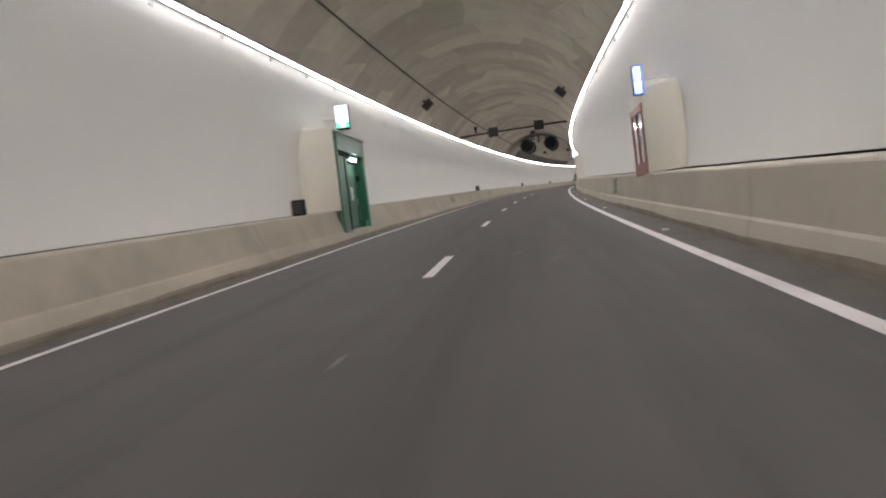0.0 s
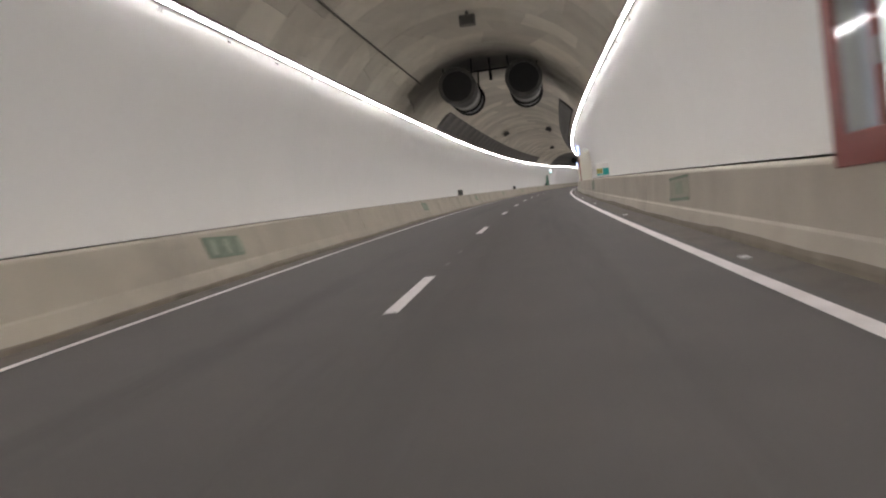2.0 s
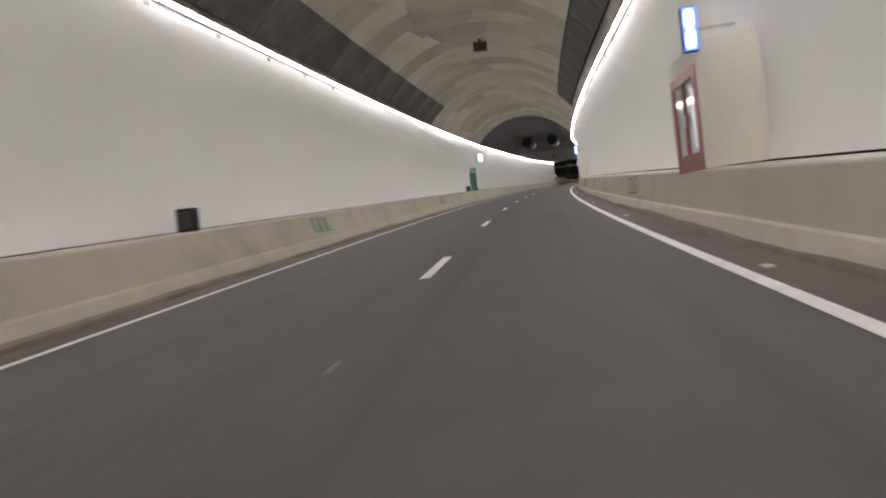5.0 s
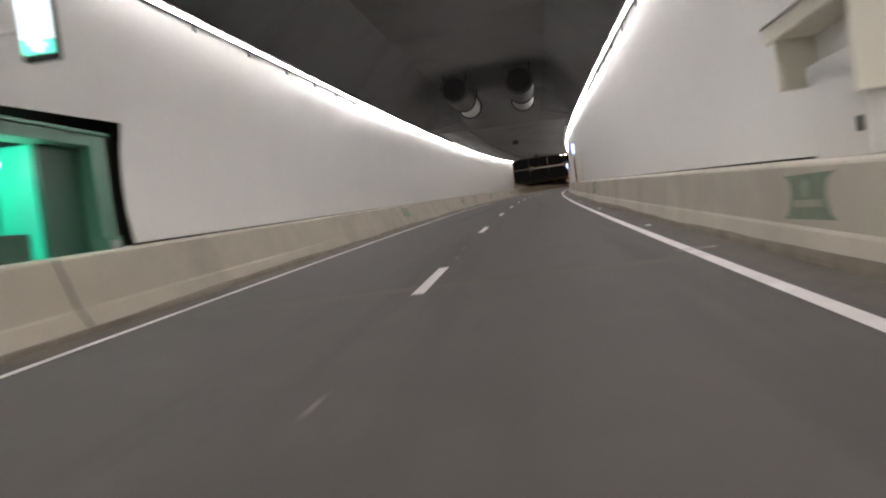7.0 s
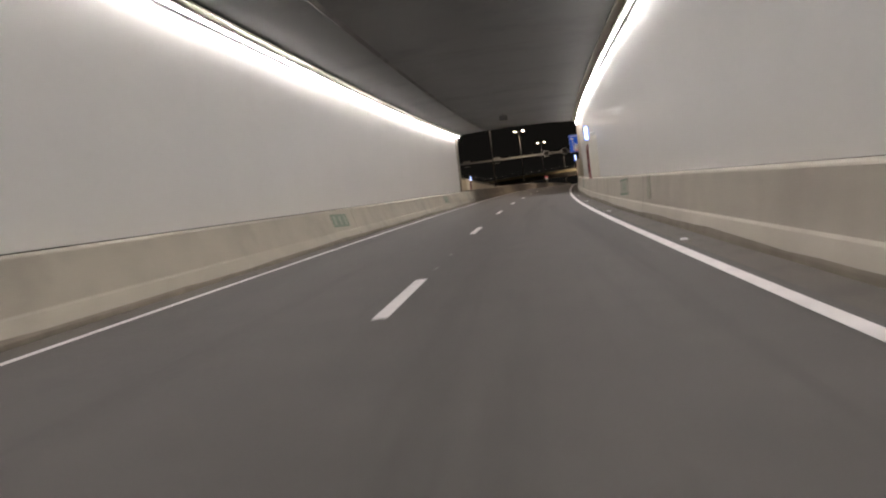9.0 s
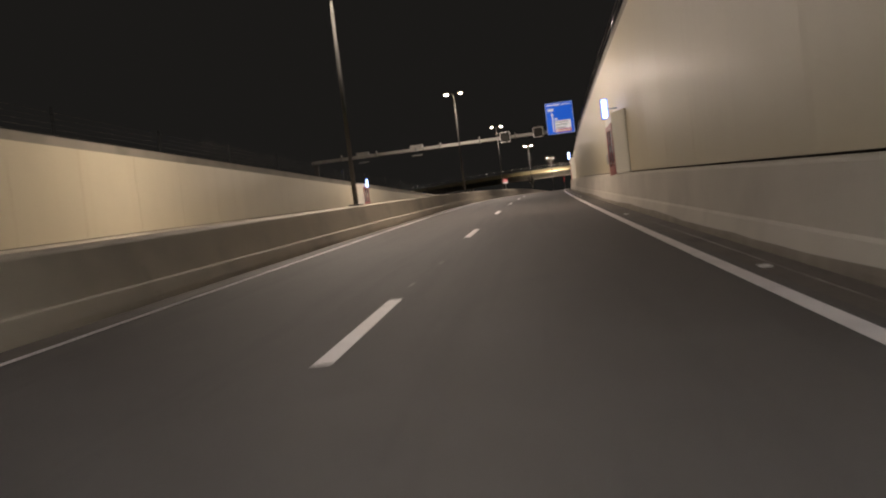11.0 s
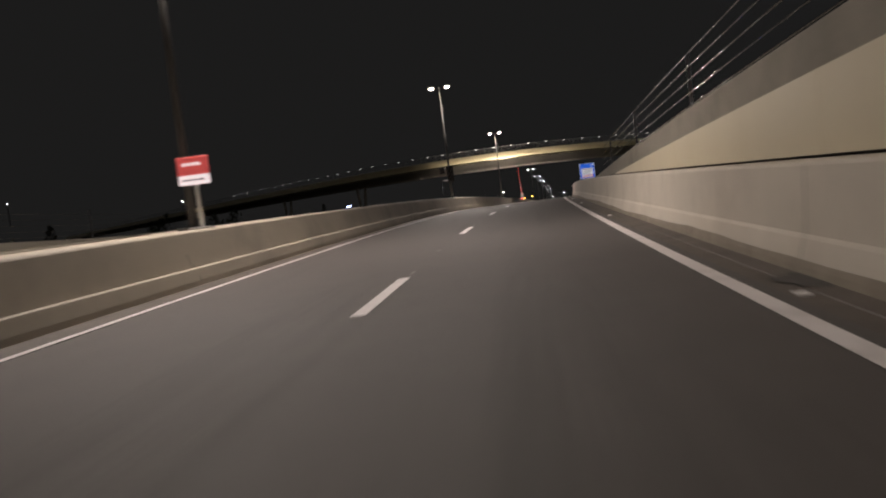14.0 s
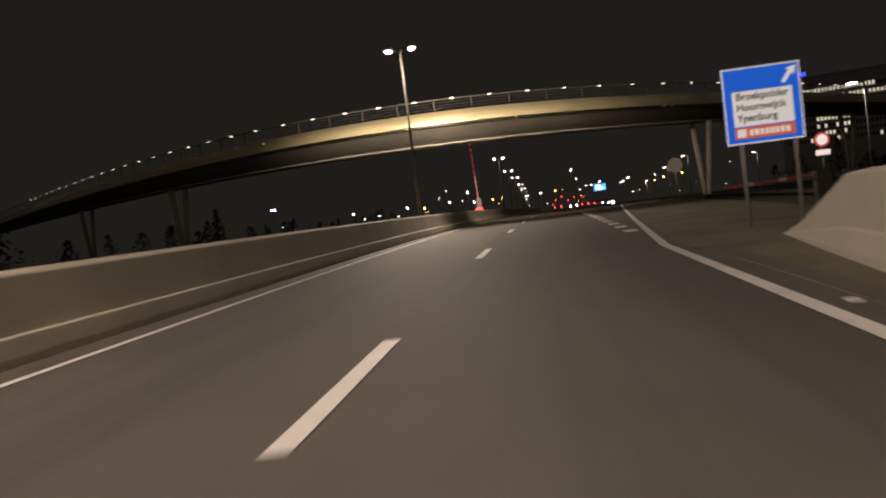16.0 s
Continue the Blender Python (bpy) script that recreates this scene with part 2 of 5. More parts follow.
M["bark"] = mk("dark tree crown", (0.02, 0.026, 0.012), 0.95, var=0.4, size=1.0)
# belly colour is set much darker than the fascia
M["underside"] = mk("dark bridge belly", (0.085, 0.078, 0.062), 0.6, var=0.15, size=2.0)
M["lipmetal"] = mk("polished lip metal", (0.72, 0.66, 0.5), 0.24, metal=1.0, var=0.05, size=2.0)
M["bridge"] = mk("satin metal bridge cladding", (0.6, 0.52, 0.31), 0.36, metal=0.6, var=0.08, size=2.5, grain=20, bump=0.05)
M["facade"] = mk("unlit grey facade", (0.55, 0.53, 0.5), 0.6, var=0.15, size=6)
M["strip"] = glow("strip light", (1.0, 0.972, 0.98), STRIP_GLOW)
M["lampglass"] = glow("lamp lens", (1.0, 0.84, 0.58), 80.0)
M["raildot"] = glow("rail lamp", (1.0, 0.93, 0.8), 0.639)
M["coldlens"] = glow("cold lamp lens", (1.0, 0.95, 0.88), 17)
M["farlens"] = glow("far lamp lens", (1.0, 0.9, 0.74), 9.94)
M["amber"] = glow("amber lamp", (1.0, 0.5, 0.08), 6.39)
M["redlens"] = glow("red lamp", (1.0, 0.05, 0.04), 2.84)
M["window"] = glow("lit window", (1.0, 0.92, 0.75), 0.2)
M["boomlamp"] = glow("boom lamp", (1.0, 0.06, 0.05), 0.5)
M["signlight"] = glow("lit sign white", (0.80, 0.91, 1.0), 1.5)
M["signblue"] = glow("lit sign blue", (0.12, 0.25, 1.0), 1.8)
M["signgreen"] = glow("lit sign green", (0.12, 0.80, 0.58), 1.6)
M["niche"] = glow("niche panel with painted-in glow", (0.62, 0.66, 0.85), 0.17)
M["tubelens"] = glow("cabinet tube lamp", (1.0, 0.97, 0.95), 2.2)
M["teal"] = glow("self-glowing teal lobby", (0.02, 0.48, 0.33), 0.26)
M["tealwhite"] = glow("lamp in lobby", (0.62, 1.0, 0.9), 40.0)
M["signred"] = glow("lit red sign", (0.72, 0.1, 0.09), 0.12)
M["signpale"] = glow("lit pale sign", (0.85, 0.7, 0.68), 0.284)
M["bluelogo"] = glow("blue roof sign", (0.03, 0.06, 1.0), 0.6)
M["bluespot"] = glow("pale blue lamp", (0.45, 0.5, 1.0), 5.68)
M["farblue"] = glow("far blue sign", (0.05, 0.30, 0.9), 0.71)

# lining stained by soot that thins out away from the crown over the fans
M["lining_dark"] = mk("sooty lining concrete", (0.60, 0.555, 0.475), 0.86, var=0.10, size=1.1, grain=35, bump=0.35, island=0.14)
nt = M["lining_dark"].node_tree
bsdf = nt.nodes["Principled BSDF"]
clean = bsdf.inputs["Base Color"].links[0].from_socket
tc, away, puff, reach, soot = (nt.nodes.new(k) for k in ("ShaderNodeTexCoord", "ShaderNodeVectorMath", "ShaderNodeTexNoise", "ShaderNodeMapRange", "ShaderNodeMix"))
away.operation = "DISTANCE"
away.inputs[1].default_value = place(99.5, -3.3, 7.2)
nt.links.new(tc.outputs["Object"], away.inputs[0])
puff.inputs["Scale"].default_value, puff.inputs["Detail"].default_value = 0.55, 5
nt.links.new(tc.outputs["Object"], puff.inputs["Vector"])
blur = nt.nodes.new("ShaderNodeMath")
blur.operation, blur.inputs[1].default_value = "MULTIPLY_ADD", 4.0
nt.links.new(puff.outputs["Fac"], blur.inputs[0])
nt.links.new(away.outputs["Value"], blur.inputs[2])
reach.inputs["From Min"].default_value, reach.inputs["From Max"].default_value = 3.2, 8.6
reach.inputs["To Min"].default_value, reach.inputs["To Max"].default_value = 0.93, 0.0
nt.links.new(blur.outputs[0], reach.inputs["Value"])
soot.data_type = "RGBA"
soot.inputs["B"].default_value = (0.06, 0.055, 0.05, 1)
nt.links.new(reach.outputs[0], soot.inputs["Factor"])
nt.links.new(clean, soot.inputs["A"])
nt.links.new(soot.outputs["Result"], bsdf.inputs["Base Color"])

glass = bpy.data.materials.new("door glass")
glass.use_nodes = True
gb = glass.node_tree.nodes["Principled BSDF"]
gb.inputs["Base Color"].default_value = (0.75, 0.8, 0.8, 1)
gb.inputs["Transmission Weight"].default_value = 0.85
gb.inputs["Roughness"].default_value = 0.06
M["glass"] = glass

# ---------------------------------------------------------------- mesh tools


def mesh_of(name, verts, faces, mat, smooth=False):
    me = bpy.data.meshes.new(name)
    me.from_pydata([tuple(v) for v in verts], [], faces)
    me.materials.append(M[mat])
    if smooth:
        me.polygons.foreach_set("use_smooth", [True] * len(me.polygons))
    me.update()
    return me


def part(name, me, parent=None, label="", m=None):
    ob = new(name, me)
    ob.parent = parent
    if m is not None:
        ob.matrix_basis = m
    if label:
        ob["label"] = label
    return ob


def thing(name, m, label, category, group="", kind=""):
    ob = new(name)
    ob.empty_display_size = 0.2
    ob.matrix_basis = m
    return tagged(ob, label, category, group, kind)


def boxes(name, rows, mat, bevel=0.012):
    """One mesh of bevelled boxes, each (x0, x1, y0, y1, z0, z1)."""
    bm = bmesh.new()
    for x0, x1, y0, y1, z0, z1 in rows:
        g = bmesh.ops.create_cube(bm, size=1.0)
        bmesh.ops.scale(bm, vec=(x1 - x0, y1 - y0, z1 - z0), verts=g["verts"])
        bmesh.ops.translate(bm, vec=((x0 + x1) / 2, (y0 + y1) / 2, (z0 + z1) / 2), verts=g["verts"])
    if bevel:
        bmesh.ops.bevel(bm, geom=list(bm.edges), offset=bevel, segments=1, affect="EDGES", clamp_overlap=True)
    me = bpy.data.meshes.new(name)
    bm.to_mesh(me)
    bm.free()
    me.materials.append(M[mat])
    return me


def prism(name, outline, z0, z1, mat):
    """An upright block over an outline of (x, y)."""
    n = len(outline)
    v = [(x, y, z0) for x, y in outline] + [(x, y, z1) for x, y in outline]
    f = [(i, (i + 1) % n, n + (i + 1) % n, n + i) for i in range(n)] + [tuple(range(n)), tuple(range(n, 2 * n))]
    me = mesh_of(name, v, f, mat)
    bm = bmesh.new()
    bm.from_mesh(me)
    bmesh.ops.recalc_face_normals(bm, faces=bm.faces)
    bm.to_mesh(me)
    bm.free()
    return me


def tube(name, rows, mat, sides=12, smooth=True):
    """One mesh of round rods, each (from, to, radius, radius at the end)."""
    bm = bmesh.new()
    for a, b, r0, r1 in rows:
        a, b = Vector(a), Vector(b)
        d = b - a
        q = d.to_track_quat("Z", "Y").to_matrix().to_4x4()
        bmesh.ops.create_cone(bm, cap_ends=True, segments=sides, radius1=r0, radius2=r1, depth=d.length, matrix=Matrix.Translation((a + b) / 2) @ q)
    me = bpy.data.meshes.new(name)
    bm.to_mesh(me)
    bm.free()
    me.materials.append(M[mat])
    if smooth:
        for p in me.polygons:
            p.use_smooth = len(p.vertices) == 4
    return me


def sweep(name, prof, s0, s1, step, mat, smooth=False, closed=False, caps=False):
    """A profile of (lat, z) drawn along the road."""
    n = max(1, int(round((s1 - s0) / step)))
    verts, faces = [], []
    for i in range(n + 1):
        s = s0 + (s1 - s0) * i / n
        pr = prof(s) if callable(prof) else prof
        verts += [place(s, a, b) for a, b in pr]
    k = len(pr)
    for i in range(n):
        for j in range(k if closed else k - 1):
            a, b = i * k + j, i * k + (j + 1) % k
            faces.append((a, b, b + k, a + k))
    if closed and caps:
        faces.append(tuple(range(k)))
        faces.append(tuple(range(n * k, n * k + k)))
    me = mesh_of(name, verts, faces, mat, smooth)
    uv = me.uv_layers.new(name="road")
    ref = [(a, s0 + (s1 - s0) * i / n) for i in range(n + 1) for a, b in (prof(s0 + (s1 - s0) * i / n) if callable(prof) else prof)]
    idx = np.zeros(len(me.loops), dtype=np.int32)
    me.loops.foreach_get("vertex_index", idx)
    uv.data.foreach_set("uv", np.array(ref, dtype=np.float32)[idx].ravel())
    return me


def structure(name, me, label="", category=""):
    return tagged(new(name, me), label, category, kind="structure")


def words(text, size, mat, parent, m, align="LEFT", name="lettering"):
    cu = bpy.data.curves.new(name, "FONT")
    cu.body, cu.size, cu.align_x = text, size, align
    cu.extrude, cu.offset = 0.002, 0.018 * size
    cu.materials.append(M[mat])
    return part(name, cu, parent, "", m)



# ---------------------------------------------------------------- road
TUBE_END, COVER_END = 226.5, 340.5
CX, CZ, RAD = -3.52, 1.85, 4.95


def gore(s):
    """How far the exit lane has widened the road to the right."""
    return max(0.0, min(4.6, (s - 512.5) * 0.066))


structure("road", sweep("road", lambda s: [(-7.3, -0.022), (-4.9, -0.010), (-3.36, -0.004), (-1.6, -0.010), (0.17 + gore(s), -0.022)], -40, 700, 5, "asphalt"), "dark grey worn asphalt of a two lane carriageway", "road")
structure("gutter_right", sweep("gutter_right", [(0.165, -0.028), (0.3, -0.024), (0.62, -0.006)], -40, COVER_END, 5, "gutter"), "dirty brown gutter beside the barrier", "gutter")
structure("gutter_right_2", sweep("gutter_right_2", [(0.165, -0.028), (0.36, -0.024), (0.372, -0.036), (0.384, -0.024), (0.62, -0.012)], COVER_END, 511, 5, "gutter"), "dirty brown gutter beside the barrier", "gutter")
structure("gutter_left", sweep("gutter_left", lambda s: [(-7.40, -0.004), (-6.86, -0.014)], -40, 700, 5, "gutter"), "dirty brown gutter beside the barrier", "gutter")
structure("edge_line_right", sweep("edge_line_right", lambda s: [(-0.122 + gore(s), -0.010), (0.036 + gore(s), -0.012)], -40, 580, 2.5, "paint"), "solid white edge line painted on asphalt", "road marking")
structure("edge_line_left", sweep("edge_line_left", [(-6.80, -0.010), (-6.67, -0.008)], -40, 640, 5, "paint"), "thin solid white edge line painted on asphalt", "road marking")
dash = mesh_of("lane_dash", [(-0.075, 0, 0), (0.075, 0, 0), (0.075, 3, 0), (-0.075, 3, 0)], [(0, 1, 2, 3)], "paint")
for i in range(-2, 56):
    tagged(part("lane_dash", dash, None, "", at(12 * i - 1.8, -3.34, 0.003, True)), "white dash of the lane line on asphalt", "road marking", "lane line dashes", "structure")
blk = mesh_of("exit_block", [(-0.16, 0, 0), (0.16, 0, 0), (0.16, 1, 0), (-0.16, 1, 0)], [(0, 1, 2, 3)], "paint")
for i in range(16):
    tagged(part("exit_block", blk, None, "", at(517.8 + 2.6 * i, -0.02, -0.008, True)), "short thick white block marking at the exit lane", "road marking", "exit lane blocks", "structure")
scuff = mesh_of("paint_scuff", [(-0.03, 0, 0), (0.02, 0.03, 0), (0.03, 0.42, 0), (-0.012, 0.36, 0)], [(0, 1, 2, 3)], "wornpaint")
for i in range(-1, 40):
    for k, off in enumerate((3.9, 6.6)):
        tagged(part("paint_scuff", scuff, None, "", at(12 * i - 1.8 + off + random.uniform(-0.6, 0.6), -3.34 + random.uniform(-0.06, 0.06), 0.002, True)), "faint worn paint remnant between lane dashes", "road marking", "worn paint marks", "structure")
rib = boxes("road_stud", [(-0.05, 0.05, -0.06, 0.06, 0, 0.018)], "white", 0.006)
for s in [13.9 + 11.55 * i for i in range(31)] + [382.1, 385.8, 394, 402, 409, 421.5, 430, 441, 455, 468, 480, 492, 505]:
    tagged(part("road_stud", rib, None, "", at(s, 0.26, -0.026, True)), "small white reflective stud beside the edge line", "road stud", "studs along the gutter")
tick = mesh_of("paint_tick", [(-0.25, -0.02, 0), (-0.2, 0.05, 0), (0.27, 0.08, 0), (0.25, -0.02, 0)], [(0, 3, 2, 1)], "tickpaint")
for s, lat in ((26.35, 0.02), (26.2, -6.9), (227.6, 0.02), (125.9, 0.02)):
    tagged(part("paint_tick", tick, None, "", at(s, lat, 0.0, True)), "scuffed white tick across the edge line", "road marking", "survey ticks", "structure")
structure("expansion_joint", sweep("expansion_joint", [(-6.6, -0.012), (-3.36, 0.002), (-0.12, -0.012)], 226.6, 227.0, 0.2, "gutter"), "steel expansion joint across the carriageway", "expansion joint")
structure("deck_joint", sweep("deck_joint", [(-4.5, -0.008), (-3.36, 0.002), (-2.3, -0.008)], 476.6, 476.85, 0.2, "wornpaint"), "pale sealed joint across the carriageway", "expansion joint")

# ---------------------------------------------------------------- barriers
RB = [(0.57, -0.05), (0.578, 0.05), (0.635, 0.275), (0.66, 0.31), (0.70, 0.89), (0.715, 0.915), (0.75, 0.93), (1.75, 0.93)]
LB = [(-7.25, -0.04), (-7.26, 0.05), (-7.375, 0.26), (-7.405, 0.29), (-7.60, 0.88), (-7.62, 0.905), (-7.66, 0.92)]
MB = [(-7.27, -0.04), (-7.29, 0.08), (-7.342, 0.265), (-7.35, 0.28), (-7.418, 0.284), (-7.428, 0.294), (-7.56, 0.88), (-7.575, 0.9), (-7.62, 0.92)]
structure("barrier_right", sweep("barrier_right", RB, -40, 502.5, 2.5, "barrier_headlit"), "beige concrete safety barrier with a stepped toe, paled for headlights", "barrier")


def barrier_end(s):
    k = max(0.0, min(1.0, (s - 502.5) / 9.5))
    h = 1.0 if s < 508 else max(0.06, 1 - (s - 508) / 4.0)
    x = 1.15 * k
    return [(a + x, max(z, -0.05) * h) for a, z in RB[:7]] + [(2.5 + 1.2 * k, 0.93 * h), (2.9 + 1.5 * k, -0.4)]


structure("barrier_end", sweep("barrier_end", barrier_end, 502.5, 512, 0.95, "barrier_headlit"), "sloping concrete end of the safety barrier", "barrier")
DOOR_GAP = (22.94, 26.68)
for nm, s0, s1 in (("barrier_left", -40, DOOR_GAP[0]), ("barrier_left_2", DOOR_GAP[1], COVER_END)):
    structure(nm, sweep(nm, LB + [(-9.3, 0.92), (-9.3, -0.04)], s0, s1, 2.5, "barrier", closed=True, caps=True), "beige concrete safety barrier with a stepped toe", "barrier")
structure("barrier_sill", sweep("barrier_sill", LB[:3] + [(-7.385, 0.268), (-9.3, 0.27), (-9.3, -0.04)], *DOOR_GAP, 1.0, "barrier", closed=True, caps=True), "low concrete toe under the escape door", "barrier")
structure("median_barrier", sweep("median_barrier", MB + [(-9.95, 0.92), (-10.0, 0.9), (-10.15, 0.32), (-10.35, -0.02)], COVER_END, 660, 3, "barrier"), "wide concrete median barrier between two carriageways", "barrier")
for s in [220.2] + [s for s in range(-14, 500, 24) if not 214 < s < 236]:
    tagged(new("barrier_joint", sweep("barrier_joint", [(a - 0.004, b) for a, b in RB[1:6]], s, s + (0.05 if s == 220.2 else 0.018), 0.05, "joint")), "narrow vertical joint in the concrete barrier", "joint", kind="structure")
    tagged(new("barrier_joint", sweep("barrier_joint", [(a + 0.004, b) for a, b in LB[1:6]], s + 6, s + (6.06 if s == 220.2 else 6.018), 0.05, "joint")), "narrow vertical joint in the concrete barrier", "joint", kind="structure")



def grime_edge(s, k):
    """The uneven upper edge of the splashed dirt."""
    return 0.10 + 0.02 * math.sin(0.37 * s + k) + 0.01 * math.sin(1.13 * s + 2 * k) + 0.006 * math.sin(2.9 * s)


structure("grime_right", sweep("grime_right", lambda s: [(0.566, -0.03), (0.574, 0.05), (0.574 + 0.252 * (grime_edge(s, 0) - 0.05), grime_edge(s, 0))], -40, 502.5, 0.9, "grime"), "brown splashed dirt along the barrier toe", "dirt")
structure("grime_left", sweep("grime_left", lambda s: [(-7.246, -0.03), (-7.256, 0.05), (-7.256 - 0.547 * (0.85 * grime_edge(s, 3) - 0.05), 0.85 * grime_edge(s, 3))], -40, COVER_END, 0.9, "grime"), "brown splashed dirt along the barrier toe", "dirt")

# ---------------------------------------------------------------- tunnel walls


def ring(deg, r=RAD):
    a = radians(deg)
    return (CX + r * math.sin(a), CZ + r * math.cos(a))


DEG_LOW, DEG_TOP = 100.2, 56.0
WALL_DEGS = [DEG_TOP + (DEG_LOW - DEG_TOP) * i / 9 for i in range(10)]
wall_l = structure("wall_left", sweep("wall_left", [ring(-d, RAD + 0.12) for d in WALL_DEGS] + [(-8.6, 0.5)], -40, 225.1, 5, "joint"), "curved tunnel wall behind white cladding panels", "wall")
wall_r = structure("wall_right", sweep("wall_right", [ring(d, RAD + 0.12) for d in WALL_DEGS] + [(1.6, 0.5)], -40, TUBE_END, 5, "joint"), "curved tunnel wall behind white cladding panels", "wall")


def bent_panel(s0, s1, profile, keep=None):
    """One cladding panel between two places along the road, with its thickness; profile(s, back) gives its face."""
    v, f = [], []
    for e in (s0, s1):
        for back in (0.0, 0.04):
            v += [place(e, *q) for q in profile(e, back)[:keep]]
    n = len(v) // 4
    for q in range(n - 1):
        f += [(q, q + 1, q + 1 + 2 * n, q + 2 * n)]
    for q in range(n - 1):
        f += [(q, q + n, q + n + 1, q + 1), (2 * n + q, 2 * n + q + 1, 3 * n + q + 1, 3 * n + q)]
    f += [(0, 2 * n, 3 * n, n), (n - 1, 2 * n - 1, 4 * n - 1, 3 * n - 1)]
    me = mesh_of("panel", v, f, "panel")
    me.polygons.foreach_set("use_smooth", [k < n - 1 for k in range(len(me.polygons))])
    me.set_sharp_from_angle(angle=radians(30))
    return me


def tube_face(sign):
    top, low = (54.95, 100.58) if sign < 0 else (57.5, 100.35)
    return lambda s, back: [ring(sign * (top + (low - top) * i / 12), RAD - 0.015 + back) for i in range(13)]


PL = 3.0
for i in range(-13, 75):
    s = PL * i + 0.5
    part("panel", bent_panel(s, s + PL, tube_face(-1)), wall_l)
    part("panel", bent_panel(s, s + PL, tube_face(1)), wall_r)

COVER_R, COVER_L, COVER_TOP = 1.03, -8.15, 5.1


def cover_profile(s, sign, back=0.0):
    """The wall's face after the bored tube, which straightens over thirty metres."""
    k = max(0.0, min(1.0, (s - TUBE_END) / 30.0))
    k = k * k * (3 - 2 * k)
    flat = (COVER_R if sign > 0 else COVER_L) + sign * back
    top = 54.95 if sign < 0 else 57.5
    out = []
    for i in range(9):
        a, z = ring(sign * (top + (100.35 - top) * i / 8), RAD - 0.015 + back)
        zf = COVER_TOP + (0.94 - COVER_TOP) * i / 8
        out.append((a + (flat - a) * k, z + (zf - z) * k))
    return out


for sign, nm in ((1, "wall_right_2"), (-1, "wall_left_2")):
    wall_c = structure(nm, sweep(nm, lambda s: cover_profile(s, sign, 0.1) + [(cover_profile(s, sign, 0.1)[-1][0], 0.6)], TUBE_END - 1.6 if sign > 0 else 229.8, COVER_END, 3, "joint"), "tunnel wall behind white cladding panels", "wall")
    if sign > 0:
        wall_cr = wall_c
    else:
        wall_cl = wall_c
    face = lambda s, back, side=sign: cover_profile(s, side, back)
    for i in range(38):
        s = TUBE_END - 1.0 + PL * i
        spans = [(s, s + PL, 5)] if sign < 0 and i == 0 else [(s, s + 1.25, 5), (s + 1.25, s + PL, 9)] if sign < 0 and i == 1 else [(s, s + PL, 9)]
        for e0, e1, keep in spans:
            part("panel", bent_panel(e0, e1, face, keep), wall_c)

# ---------------------------------------------------------------- ceilings


def lining(s0, s1, name, mat, darker=None):
    """Rings of concrete segments, each with its own edges, in one mesh."""
    verts, faces = [], []
    n = int(round((s1 - s0) / 2.0))
    rnd = random.Random(5 + int(s0))
    for k in range(n):
        a = s0 + (s1 - s0) * k / n
        b = s0 + (s1 - s0) * (k + 1) / n
        off = rnd.uniform(-14, 14)
        slant = [0.0] + [rnd.choice((-2.6, 2.6, 0.0, 1.4, -1.4)) for _ in range(8)] + [0.0]
        cuts = [-57.5] + [c for c in (off - 56 + 22.5 * j for j in range(-1, 7)) if -52 < c < 52] + [57.5]
        lean = [0.0] + slant[1:len(cuts) - 1] + [0.0]
        for (c0, l0), (c1, l1) in zip(zip(cuts[:-1], lean[:-1]), zip(cuts[1:], lean[1:])):
            m = max(2, int((c1 - c0) / 6))
            lift = rnd.uniform(-0.006, 0.006)
            i0 = len(verts)
            for e in (0, 1):
                s = a + 0.006 if e == 0 else b - 0.006
                k0, k1 = (c0 - l0, c1 - l1) if e == 0 else (c0 + l0, c1 + l1)
                for r in (RAD + lift, RAD + 0.06):
                    for j in range(m + 1):
                        d = k0 + 0.05 + (k1 - k0 - 0.10) * j / m
                        verts.append(place(s, *ring(d, r)))
            q = m + 1
            for j in range(m):
                faces.append((i0 + j, i0 + j + 1, i0 + 2 * q + j + 1, i0 + 2 * q + j))
                faces.append((i0 + j, i0 + j + 1, i0 + q + j + 1, i0 + q + j))
                faces.append((i0 + 2 * q + j, i0 + 2 * q + j + 1, i0 + 3 * q + j + 1, i0 + 3 * q + j))
            faces.append((i0, i0 + 2 * q, i0 + 3 * q, i0 + q))
            faces.append((i0 + m, i0 + 2 * q + m, i0 + 3 * q + m, i0 + q + m))
    return mesh_of(name, verts, faces, mat)


structure("ceiling", lining(-40, 92.6, "ceiling", "lining"), "vaulted ceiling of grey beige concrete lining segments", "ceiling")
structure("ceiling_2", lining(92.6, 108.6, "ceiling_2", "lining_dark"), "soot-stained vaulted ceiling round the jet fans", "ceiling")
structure("ceiling_3", lining(108.6, TUBE_END, "ceiling_3", "lining"), "vaulted ceiling of grey beige concrete lining segments", "ceiling")
structure("vault_shell", sweep("vault_shell", [ring(d, RAD + 0.055) for d in range(-60, 61, 6)], -40, TUBE_END, 5, "joint"), "dark joints behind the concrete lining", "ceiling")
structure("tube_rim", sweep("tube_rim", [ring(d, RAD + 0.03) for d in range(-58, 59, 4)] + [ring(d, RAD + 0.3) for d in range(58, -59, -4)], TUBE_END - 0.35, TUBE_END, 0.35, "lining", closed=True, caps=True), "pale concrete rim at the end of the bored tube", "trim")
